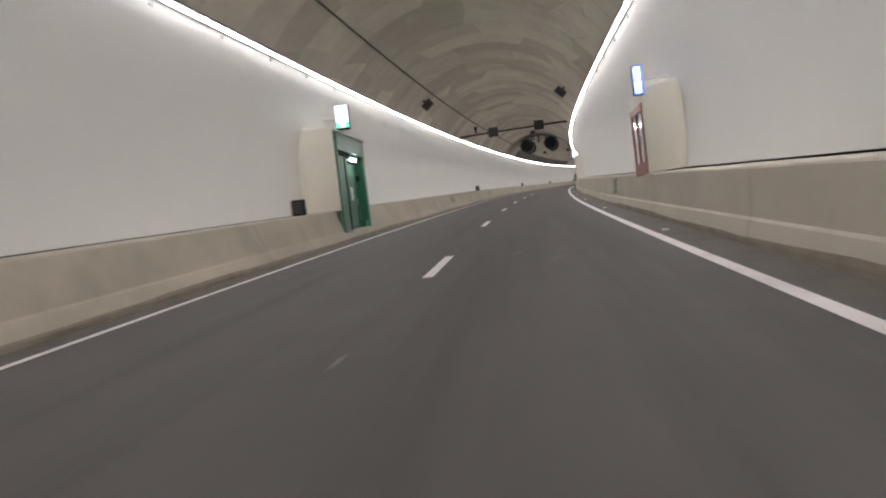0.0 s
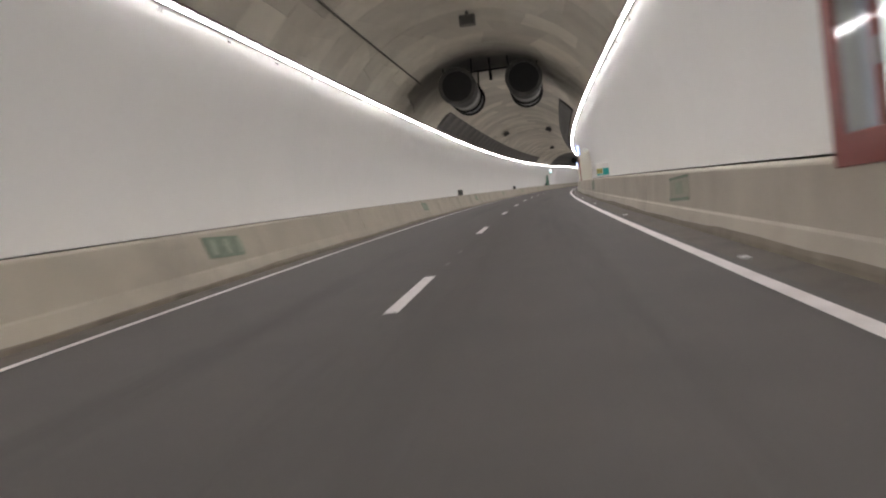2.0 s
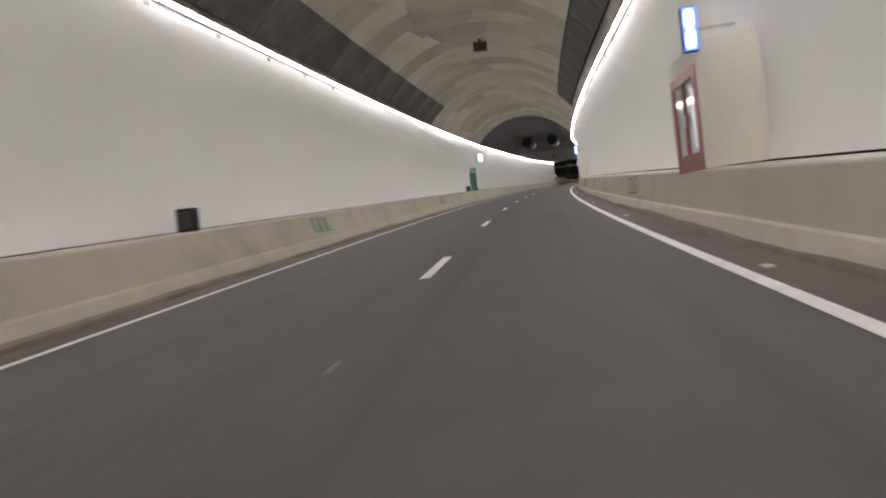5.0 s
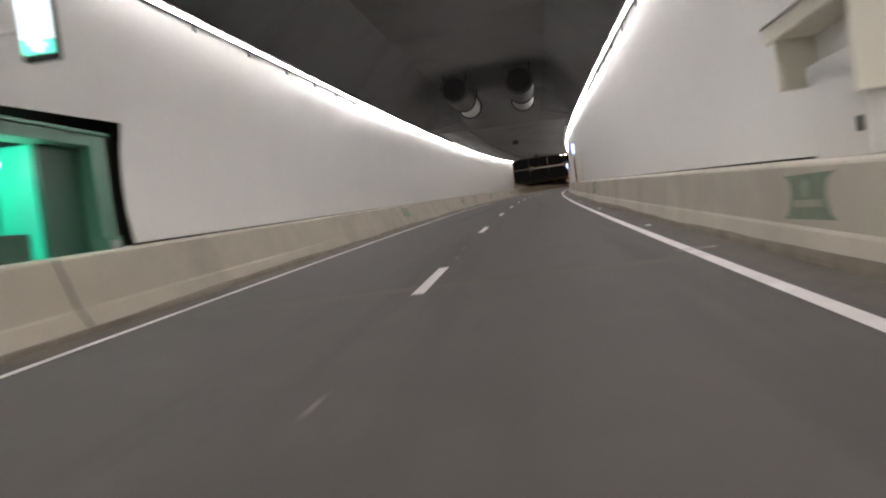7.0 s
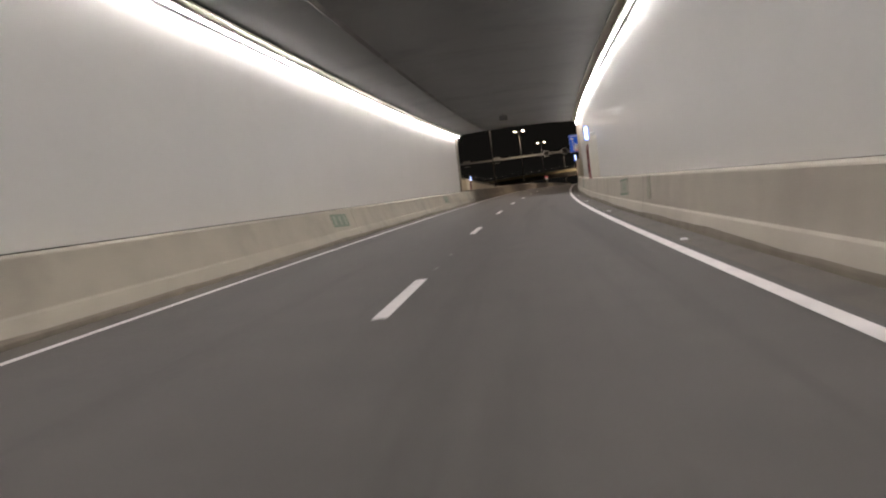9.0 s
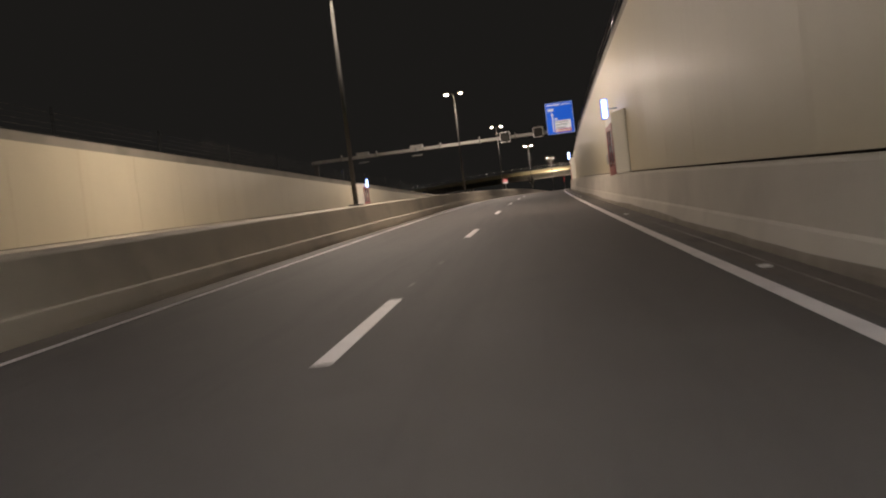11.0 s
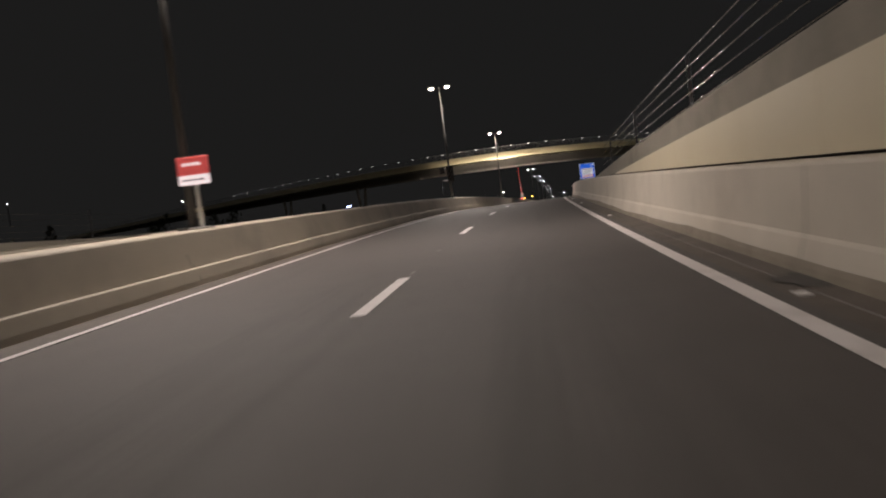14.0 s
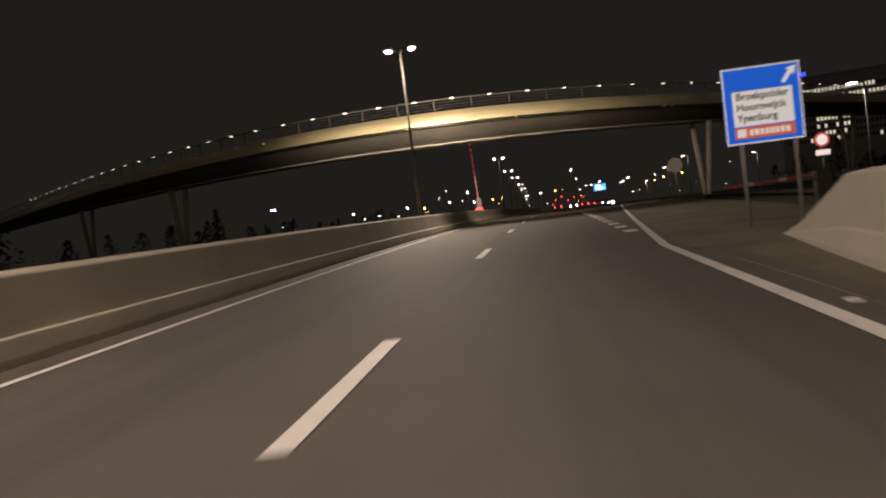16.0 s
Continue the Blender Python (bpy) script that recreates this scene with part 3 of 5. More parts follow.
# unseen cap added behind the start to close the tube
structure("tunnel_back", sweep("tunnel_back", [ring(d, RAD + 0.4) for d in range(0, 360, 12)], -40.4, -40, 0.4, "joint", closed=True, caps=True), "added dark cap that closes the tunnel behind the start", "wall")

dark_l = structure("side_lining_left", sweep("side_lining_left", [ring(-d, RAD - 0.02) for d in range(40, 53, 3)], 108.5, 200, 3, "joint"), "backing of the dark fire boards", "trim")
dark_r = structure("side_lining_right", sweep("side_lining_right", [ring(d, RAD - 0.02) for d in range(40, 53, 3)], 108.5, 200, 3, "joint"), "backing of the dark fire boards", "trim")
for sign, par in ((-1, dark_l), (1, dark_r)):
    v, f = [], []
    for y in (0.02, 3.0):
        for r in (RAD - 0.10, RAD - 0.03):
            v += [(ring(sign * d, r)[0], y, ring(sign * d, r)[1]) for d in ((37.8, 41, 45, 49, 51.8) if sign < 0 else (41.5, 44, 47, 49.5, 51.8))]
    for j in range(4):
        f += [(j, j + 1, j + 11, j + 10), (j, j + 1, j + 6, j + 5)]
    f += [(0, 5, 15, 10), (4, 9, 19, 14)]
    me = mesh_of("fire_board", v, f, "board")
    for i in range(30):
        part("fire_board", me, par, "", at(109 + 3.05 * i, 0, 0, True))

# covered box after the bored tube
structure("ceiling_4", sweep("ceiling_4", [(-9.4, 5.3), (-8.1, 5.3), (-6.3, 6.85), (-0.75, 6.85), (1.0, 5.25), (1.7, 5.25)], TUBE_END, 266, 4, "deck"), "high dark concrete ceiling round the second jet fans", "ceiling")
def low_ceiling(s):
    k = max(0.0, 1 - (s - 266) / 6)
    return [(-9.4, 5.2 + 0.1 * k), (-8.2 + 0.1 * k, 5.2 + 0.1 * k), (-5.9 - 0.4 * k, 5.30 + 1.55 * k), (-1.2 + 0.45 * k, 5.30 + 1.55 * k), (1.1 - 0.1 * k, 5.16 + 0.09 * k), (1.7, 5.16 + 0.09 * k)]


structure("ceiling_5", sweep("ceiling_5", low_ceiling, 266, COVER_END, 2, "deck"), "low dark concrete ceiling with sloping haunches", "ceiling")
structure("haunch_edge", sweep("haunch_edge", [(-5.98, 5.29), (-5.9, 5.23), (-5.8, 5.295)], 272, COVER_END, 4, "board"), "dark conduit along the ceiling haunch", "trim")
for s in range(280, 340, 12):
    structure("ceiling_joint", sweep("ceiling_joint", [(-5.7, 5.292), (-1.3, 5.292)], s, s + 0.12, 0.12, "board"), "dark transverse joint in the ceiling", "trim")
for nm, x0, x1 in (("lamp_ledge", COVER_L, COVER_L + 0.36), ("lamp_ledge_2", COVER_R - 0.36, COVER_R)):
    structure(nm, sweep(nm, [(x0, 5.15), (x1, 5.15), (x1, 5.195), (x0, 5.195)], 279, COVER_END, 4, "cream", closed=True, caps=True), "pale ledge over the strip lights", "trim")
structure("portal_lintel", sweep("portal_lintel", [(-19.5, 5.33), (3.0, 5.33), (3.0, 7.6), (-19.5, 7.6)], COVER_END - 1.2, COVER_END, 1.2, "barrier", closed=True, caps=True), "concrete lintel over the tunnel mouth", "wall")
structure("tunnel_roof", sweep("tunnel_roof", [(-19.5, 7.0), (3.0, 7.0)], -45, COVER_END - 1, 10, "joint"), "closed roof slab over the tunnel", "roof")
structure("tunnel_core", sweep("tunnel_core", [(-9.35, -0.5), (-9.35, 7.0)], TUBE_END, COVER_END, 5, "joint"), "wall between the two tunnel tubes", "wall")
structure("tunnel_side", sweep("tunnel_side", [(1.7, -0.5), (1.7, 7.0)], TUBE_END, COVER_END, 5, "joint"), "outer wall of the covered tunnel", "wall")

structure("conduit", sweep("conduit", [ring(-35.35, 4.93), ring(-35.25, 4.88), ring(-34.7, 4.88), ring(-34.6, 4.93)], -40, 97, 3, "conduit"), "dusty dark cable conduit along the vault", "conduit")

# ---------------------------------------------------------------- strip lights


def strip_light(m, sign):
    t = thing("strip_light", m, "bright white linear tunnel light in a grey tray", "light", "tunnel strip lights")
    part("housing", boxes("housing", [(-0.085, 0.085, 0.0, 3.0, 0.045, 0.085)], "dark", 0.006), t, "dark grey light tray")
    part("side_lip", boxes("side_lip", [(min(sign * 0.042, sign * 0.062), max(sign * 0.042, sign * 0.062), 0.0, 3.0, -0.016, 0.045)], "black", 0), t, "thin black lip on the wall side")
    part("diffuser", boxes("diffuser", [(-0.029, 0.029, 0.008, 2.992, 0.0, 0.043)], "strip", 0.012), t, "glowing white diffuser")
    # dark tick below the tray draws the clip together with its shadow
    part("clip", boxes("clip", [(min(sign * 0.085, sign * 0.12), max(sign * 0.085, sign * 0.12), 1.465, 1.495, -0.12, 0.06)], "dark", 0.004), t, "dark tick for a panel clip and its shadow")
    for y in (0.35, 2.6):
        part("bracket", boxes("bracket", [(min(0, sign * 0.3), max(0, sign * 0.3), y - 0.02, y + 0.02, 0.085, 0.105)], "dark", 0), t)
    return t


for sign in (-1, 1):
    first = None
    for i in range(127):
        s = -40 + 3 * i
        k = max(0.0, min(1.0, (s - TUBE_END) / 30.0))
        k = k * k * (3 - 2 * k)
        a, z = (CX - 3.95, 4.71) if sign < 0 else (CX + 4.08, 4.52)
        a2, z2 = (COVER_L + 0.10, 5.055) if sign < 0 else (COVER_R - 0.11, 4.94)
        m = at(s, a + (a2 - a) * k, z + (z2 - z) * k, True)
        if first is None:
            first = strip_light(m, sign)
        else:
            copy_thing(first, m)

# ---------------------------------------------------------------- things in the tunnel


def lit_sign(m, side, green=False, tall=0.64):
    """A lit sign box on an arm over a door; side: where the wall is."""
    t = thing("lit_sign", m, "lit white and green escape sign box on a wall bracket" if green else "lit white and blue emergency post sign box on a bracket", "sign", "escape signs" if green else "emergency post signs")
    h, w = tall / 2, 0.215 if green else 0.112
    part("casing", boxes("casing", [(-w, w, -0.06, 0.06, -h, h)], "black", 0.015), t, "dark sign casing")
    part("face", boxes("face", [(-w + 0.02, w - 0.02, -0.068, -0.06, -0.14 if green else -h + 0.02, h - 0.02)], "signlight" if green else "signblue", 0), t, "glowing white sign face" if green else "glowing blue sign face")
    if green:
        part("lower_face", boxes("lower_face", [(-w + 0.025, w - 0.025, -0.068, -0.06, -h + 0.08, -0.15)], "signgreen", 0), t, "glowing green sign face")
        part("pictogram", boxes("pictogram", [(-0.05, 0.05, -0.072, -0.068, -h + 0.1, -0.16)], "signlight", 0), t, "white running figure shape")
        part("pictogram", boxes("pictogram", [(-0.11, 0.10, -0.072, -0.068, -0.22, -0.19)], "signlight", 0), t)
    else:
        for z0, z1 in ((0.015, h - 0.045), (-h + 0.045, -0.015)):
            c, r = (z0 + z1) / 2, (z1 - z0) / 2
            oct8 = [(x * (w - 0.042), c + z * r) for x, z in ((-0.62, -1), (0.62, -1), (1, -0.66), (1, 0.66), (0.62, 1), (-0.62, 1), (-1, 0.66), (-1, -0.66))]
            part("pictogram", mesh_of("pictogram", [(x, -0.0705, z) for x, z in oct8] + [(x, -0.067, z) for x, z in oct8], [tuple(range(8))] + [(i, i + 8, (i + 1) % 8 + 8, (i + 1) % 8) for i in range(8)], "signlight"), t, "glowing white rounded field")
        part("side_face", boxes("side_face", [(side * (w + 0.001) - 0.003, side * (w + 0.001) + 0.003, -0.05, 0.05, -h + 0.03, h - 0.03)], "signblue", 0), t, "glowing blue side")
    part("arm", boxes("arm", [(min(w * side, 0.8 * side), max(w * side, 0.8 * side), 0.0, 0.04, -0.02, 0.02)], "alu", 0.005), t)
    return t


def emergency_post(s0, wall, outdoor=False):
    """A red framed cabinet with glazed doors in a cream housing on the ledge."""
    t = emergency_post_at(at(s0, 0.69, 0.93), wall - 0.69)
    if outdoor:
        part("call_box", boxes("call_box", [(-0.05, 0.12, 2.22, 2.44, 0.42, 0.74)], "alu", 0.02), t, "small grey call box")
    lit_sign(at(s0 - 0.1 if not outdoor else s0 + 1.3, 0.64, 2.95 if not outdoor else 3.0), 1, False, 0.65)
    return t


def emergency_post_at(m, d):
    t = thing("emergency_post", m, "red emergency post with lit glazed doors in cream housing", "emergency cabinet", "emergency posts")
    part("splayed_cheek", prism("splayed_cheek", [(0.0, 0.0), (0.02, -0.06), (d * 0.72, -0.72), (d * 0.9, -0.86), (d + 0.06, -0.92), (d + 0.1, 0.0)], 0, 1.84, "cream"), t, "splayed cream housing cheek")
    part("far_cheek", prism("far_cheek", [(0.0, 2.06), (0.02, 2.12), (d * 0.72, 2.78), (d * 0.9, 2.92), (d + 0.06, 2.98), (d + 0.1, 2.06)], 0, 1.84, "cream"), t, "splayed cream housing cheek")
    for row in ((0.0, d + 0.12, 0.0, 2.06, 1.565, 1.84), (0.03, d + 0.12, 2.03, 2.06, 0, 1.56), (d + 0.04, d + 0.08, 0.02, 2.02, 0, 1.56)):
        part("housing_panel", boxes("housing_panel", [row], "cream", 0.008), t, "cream coated housing panel")
    part("door_frame", boxes("door_frame", [(-0.02, 0.05, 0.02, 0.26, 0.0, 1.56), (-0.02, 0.05, 1.82, 2.04, 0.0, 1.56), (-0.02, 0.05, 0.26, 1.82, 0.0, 0.27), (-0.02, 0.05, 0.26, 1.82, 1.40, 1.56), (-0.025, 0.04, 1.0, 1.09, 0.27, 1.4)], "red", 0.01), t, "red painted steel frame")
    g = part("glass_door", boxes("glass_door", [(0.0, 0.012, 0.26, 1.0, 0.27, 1.4)], "glass", 0), t, "clear glass door")
    part("glass_door", boxes("glass_door", [(0.0, 0.012, 1.09, 1.82, 0.27, 1.4)], "glass", 0), t, "clear glass door")
    # lamplight is put into the panel: far half glows, near half is dark
    part("back_panel", boxes("back_panel", [(0.26, 0.28, 0.95, 1.98, 0.05, 1.5)], "niche", 0), t, "pale back panel glowing for the tube lamp")
    part("back_panel", boxes("back_panel", [(0.26, 0.28, 0.06, 0.94, 0.05, 1.5)], "conduit", 0), t, "dark back panel")
    part("shelf", boxes("shelf", [(0.1, 0.25, 0.3, 0.62, 0.28, 0.8)], "dark", 0.01), t, "dark cabinet fittings")
    part("tube_lamp", boxes("tube_lamp", [(0.17, 0.22, 1.25, 1.32, 0.4, 1.36)], "tubelens", 0.01), t, "upright white tube lamp")
    part("handle", boxes("handle", [(-0.05, -0.02, 0.93, 0.98, 0.7, 0.9)], "steel", 0.005), t, "steel handle")
    return t


POSTS = [-31.8, 18.1, 67.9, 118.45, 168.3, 216.3]
for s in POSTS:
    emergency_post(s, 1.33)
for s in (267.5, 316.3):
    emergency_post(s, COVER_R)


def escape_door_proud(s0):
    """The green escape door that stands out of the curved wall in a cream housing."""
    t = thing("escape_door", at(s0, -7.36, 0.27), "green steel escape door with lit lobby in a cream housing", "door")
    part("splayed_cheek", prism("splayed_cheek", [(-0.05, -0.02), (-0.06, -0.06), (-0.7, -0.34), (-0.85, -0.4), (-1.06, -0.44), (-1.2, -0.02)], 0.64, 3.05, "cream"), t, "splayed cream housing cheek")
    for row in ((-1.25, -0.36, -0.02, 3.75, 2.94, 3.0), (-1.25, -0.05, 3.72, 3.77, 0.66, 2.98)):
        part("housing_panel", boxes("housing_panel", [row], "cream", 0.008), t, "cream coated housing panel")
    part("door_frame", boxes("door_frame", [(-0.35, 0.0, 0.0, 0.22, 0.64, 2.42), (-0.08, 0.0, 0.0, 0.22, 0, 0.64), (-0.35, 0.0, 3.5, 3.72, 0, 2.42), (-0.30, 0.02, 0.0, 3.72, 2.42, 2.94)], "green", 0.012), t, "green painted steel frame")
    part("top_cap", boxes("top_cap", [(-0.4, 0.07, -0.05, 3.78, 2.94, 3.0)], "alu", 0.01), t, "pale metal drip edge")
    # solid black strip paints the shadow below the door head
    part("head_gap", boxes("head_gap", [(-0.28, -0.06, 0.22, 3.5, 2.34, 2.42)], "black", 0.0), t, "black strip standing in for the shadow under the head")
    part("fixed_leaf", boxes("fixed_leaf", [(-0.22, -0.16, 0.22, 1.45, 0, 2.34)], "green", 0.01), t, "green fixed leaf")
    part("stile", boxes("stile", [(-0.24, -0.13, 1.45, 1.62, 0, 2.34)], "green_dark", 0.01), t, "dark green stile")
    lf = part("sliding_leaf", boxes("sliding_leaf", [(-0.30, -0.24, 1.62, 3.02, 0, 2.28)], "green", 0.01), t, "green sliding leaf")
    part("notice", boxes("notice", [(-0.238, -0.23, 2.22, 2.56, 1.0, 1.42)], "white", 0), lf, "white notice plate")
    part("kick_rail", boxes("kick_rail", [(-0.238, -0.225, 1.66, 2.98, 0.06, 0.2)], "green_dark", 0.005), lf)
    part("handle", tube("handle", [((-0.2, 2.9, 0.82), (-0.2, 2.9, 1.05), 0.02, 0.02)], "steel"), lf, "steel pull handle")
    part("rail", boxes("rail", [(-0.3, -0.14, 1.62, 3.5, 2.2, 2.26)], "green_dark", 0.01), t)
    part("jamb", boxes("jamb", [(-0.34, -0.22, 3.02, 3.16, 0, 2.2)], "green_dark", 0.01), t, "dark green jamb")
    # a glowing box stands where the lamplit lobby shows past the leaf
    part("jamb_glow", boxes("jamb_glow", [(-0.34, -0.30, 3.16, 3.5, 0.75, 2.1)], "teal", 0), t, "glowing teal box in place of the lit lobby")
    part("pedestal", boxes("pedestal", [(-0.34, -0.06, 3.2, 3.5, 0, 0.34)], "green", 0.02), t, "green corner pedestal")
    part("low_panel", boxes("low_panel", [(-0.34, -0.26, 3.16, 3.5, 0, 0.75)], "green", 0.01), t)
    part("lamp", boxes("lamp", [(-0.14, -0.05, 2.15, 2.75, 2.25, 2.32)], "tealwhite", 0.02), t, "bright white door lamp")
    part("reader", boxes("reader", [(-0.2, -0.1, 2.98, 3.16, 1.62, 1.8)], "black", 0.01), t)
    part("threshold", boxes("threshold", [(-0.4, 0.0, 0.0, 3.72, -0.02, 0.012)], "green_dark", 0.004), t)
    return t


escape_door_proud(22.95)
lit_sign(at(24.7, -7.47, 3.76), -1, True, 0.78)


def escape_door_flush(s0):
    t = thing("escape_door", at(s0, -8.40, 0.93), "green steel escape door with teal lit lobby set in the curved wall", "door")
    part("door_frame", boxes("door_frame", [(-0.30, 0.07, 0.0, 0.16, 0.0, 1.84), (-0.30, 0.07, 3.62, 4.05, 0.0, 1.84), (-0.30, 0.07, 0.16, 3.62, 1.66, 1.84)], "green", 0.012), t, "green painted steel frame")
    part("top_cap", boxes("top_cap", [(-0.3, 0.12, -0.04, 4.09, 1.84, 1.89)], "green", 0.01), t, "green drip edge")
    part("fixed_leaf", boxes("fixed_leaf", [(-0.16, -0.10, 0.16, 1.3, 0, 1.66)], "green", 0.01), t, "green fixed leaf")
    part("sliding_leaf", boxes("sliding_leaf", [(-0.24, -0.16, 2.62, 3.62, 0, 1.66)], "green_dark", 0.01), t, "dark green sliding leaf")
    # lobby walls emit teal themselves instead of only catching the lamp
    for row in ((-0.82, -0.8, 1.2, 3.0, 0.0, 1.66), (-0.8, -0.24, 2.58, 2.62, 0, 1.66), (-0.8, -0.24, 1.26, 1.3, 0, 1.66)):
        part("lobby_wall", boxes("lobby_wall", [row], "teal", 0), t, "teal lobby wall that glows for the lamp")
    part("low_panel", boxes("low_panel", [(-0.3, -0.24, 1.5, 2.3, 0, 0.42)], "green_dark", 0.01), t, "dark green low panel")
    part("lamp", boxes("lamp", [(-0.6, -0.45, 1.75, 2.15, 1.34, 1.42)], "tealwhite", 0.01), t, "bright white lobby lamp")
    part("notice", boxes("notice", [(-0.795, -0.78, 1.75, 2.15, 0.5, 1.0)], "signlight", 0), t, "white lit notice")
    part("pedestal", prism("pedestal", [(-0.1, 3.55), (0.17, 3.6), (0.17, 4.0), (0.05, 4.12), (-0.1, 4.12)], 0.0, 0.3, "green"), t, "green corner pedestal")
    part("plate", boxes("plate", [(0.17, 0.18, 3.66, 3.9, 0.1, 0.24)], "steel", 0.003), t, "small steel plate")
    return t


escape_door_flush(225.1)
lit_sign(at(226.35, -7.47, 3.66), -1, True, 0.78)


def speaker_box(m):
    t = thing("edge_speaker", m, "small black loudspeaker box standing on the barrier ledge", "loudspeaker", "ledge loudspeakers")
    part("cabinet", boxes("cabinet", [(-0.16, 0.16, -0.12, 0.12, 0.0, 0.41)], "black", 0.02), t)
    part("grille", boxes("grille", [(-0.12, 0.12, -0.135, -0.12, 0.05, 0.36)], "dark", 0.005), t, "dark grey front grille")
    part("side_plate", boxes("side_plate", [(-0.19, -0.16, -0.1, 0.1, 0.0, 0.39)], "alu", 0.005), t, "grey mounting plate")
    return t


sp = speaker_box(at(-31, -7.85, 0.92))
for s in (20.2, 70.0, 120.05, 169.6, 218.6):
    copy_thing(sp, at(s, -7.85, 0.92))


def ceiling_box(m, tilt=0.0):
    t = thing("ceiling_speaker", m @ pose(0, 0, 0, 0, tilt, 0), "dark grey loudspeaker box hung from the vault", "loudspeaker", "ceiling loudspeakers")
    part("cabinet", boxes("cabinet", [(-0.26, 0.26, -0.16, 0.16, -0.36, -0.02)], "conduit", 0.02), t)
    part("grille", boxes("grille", [(-0.23, 0.23, -0.175, -0.16, -0.33, -0.05)], "dark", 0.004), t, "dark perforated grille")
    part("bracket", boxes("bracket", [(-0.05, 0.05, -0.05, 0.05, -0.04, 0.3)], "dark", 0.004), t)
    return t


def on_vault(s, deg):
    a, z = ring(deg, RAD - 0.12)
    return at(s, a, z, True)


for s, deg in ((38.6, -41), (39.0, 45), (88.8, 1), (138.5, -23), (138.2, 27), (187.7, 2), (-11.0, -41), (-11.0, 45)):
    ceiling_box(on_vault(s, deg), deg)
ceiling_box(at(289.3, -3.6, 5.25, True))
ceiling_box(at(328.0, -3.6, 5.25, True))


def jet_fan(m, drop, half, ring, sooty):
    """half: half the length; ring: where the joint between its two halves sits."""
    t = thing("jet_fan", m, "large steel jet fan hung from the tunnel ceiling", "fan", "jet fans")
    bm = bmesh.new()
    h = half
    rings = [(-h, 0.64), (-h + 0.15, 0.60), (-1.0, 0.58), (-0.98, 0.66), (-0.9, 0.66), (-0.88, 0.60), (ring - 0.05, 0.60), (ring - 0.03, 0.66), (ring + 0.07, 0.66), (ring + 0.09, 0.58), (h - 0.15, 0.60), (h, 0.64), (h, 0.56), (-h, 0.56)]
    if not sooty:
        rings = [q for q in rings if not -1.1 < q[0] < -0.8]
    n = 24
    vs = [[bm.verts.new((r * math.cos(2 * math.pi * i / n), y, r * math.sin(2 * math.pi * i / n))) for i in range(n)] for y, r in rings]
    for a in range(len(rings)):
        b2 = (a + 1) % len(rings)
        for i in range(n):
            f = bm.faces.new((vs[a][i], vs[a][(i + 1) % n], vs[b2][(i + 1) % n], vs[b2][i]))
            f.smooth = True
    me = bpy.data.meshes.new("silencer_body")
    bm.to_mesh(me)
    bm.free()
    me.materials.append(M["fansteel"])
    part("silencer_body", me, t, "dusty steel casing")
    part("inlet_silencer", tube_ring("inlet_silencer", 0.58, 0.075, -h - 0.04, 1.55 if sooty else 4.3, "soot"), t, "soot-black inlet silencer")
    part("rear_band", tube_ring("rear_band", 0.59, 0.085, h - 0.4 if sooty else h - 0.12, 0.2 if sooty else 0.14, "black"), t, "black rear band")
    part("rear_band", tube_ring("rear_band", 0.59, 0.085, ring - 0.1, 0.12 if sooty else 0.22, "black"), t, "black rear band")
    part("inlet_ring", tube_ring("inlet_ring", 0.55, 0.13, -h - 0.06, 0.14, "soot"), t, "sooted inlet ring")
    part("inlet_mesh", boxes("inlet_mesh", [(-0.5, 0.5, -h + 0.4, -h + 0.41, -0.5 + 0.09 * i, -0.48 + 0.09 * i) for i in range(12)], "black", 0), t, "black guard")
    # opaque black disc gives the inlet its inner shade
    part("inlet_disc", tube("inlet_disc", [((0, -h + 0.08, 0), (0, -h + 0.1, 0), 0.57, 0.57)], "black", 24), t, "black disc standing in for the shaded inlet")
    part("core", tube("core", [((0, -h + 0.3, 0), (0, h - 0.3, 0), 0.3, 0.3)], "black", 20), t, "dark motor core")
    for i in range(8):
        a = 2 * math.pi * i / 8
        part("blade", boxes("blade", [(0.26, 0.57, -0.01, 0.01, -0.1, 0.1)], "dark", 0), t, "", pose(0, -h + 0.7, 0, 0, -math.degrees(a), 0) @ pose(0, 0, 0, 35, 0, 0))
    for y in (-h + 1.0, h - 1.0):
        for x in (-0.5, 0.5):
            part("hanger", tube("hanger", [((x, y, 0.25), (x * 1.1, y, drop), 0.03, 0.03)], "black", 8), t)
    return t


def tube_ring(name, r, w, y, depth, mat):
    n, v, f = 28, [], []
    for yy in (y, y + depth):
        for rr in (r, r + w):
            v += [(rr * math.cos(2 * math.pi * i / n), yy, rr * math.sin(2 * math.pi * i / n)) for i in range(n)]
    for i in range(n):
        j = (i + 1) % n
        f += [(i, j, n + j, n + i), (2 * n + i, 3 * n + i, 3 * n + j, 2 * n + j), (i, 2 * n + i, 2 * n + j, j), (n + i, n + j, 3 * n + j, 3 * n + i)]
    return mesh_of(name, v, f, mat)


for s, lat, z, drop in ((99.4, -4.75, 5.55, 1.05), (99.9, -1.95, 5.6, 1.05), (259.6, -5.0, 6.0, 0.84), (259.1, -1.95, 5.95, 0.88)):
    if s < 200:
        jet_fan(at(s, lat, z - 0.06, True) @ Matrix.Diagonal((1.16, 1.0, 1.16, 1)), drop, 2.8, 0.95, True)
    else:
        jet_fan(at(s, lat, z, True), drop, 4.4, 0.1, False)
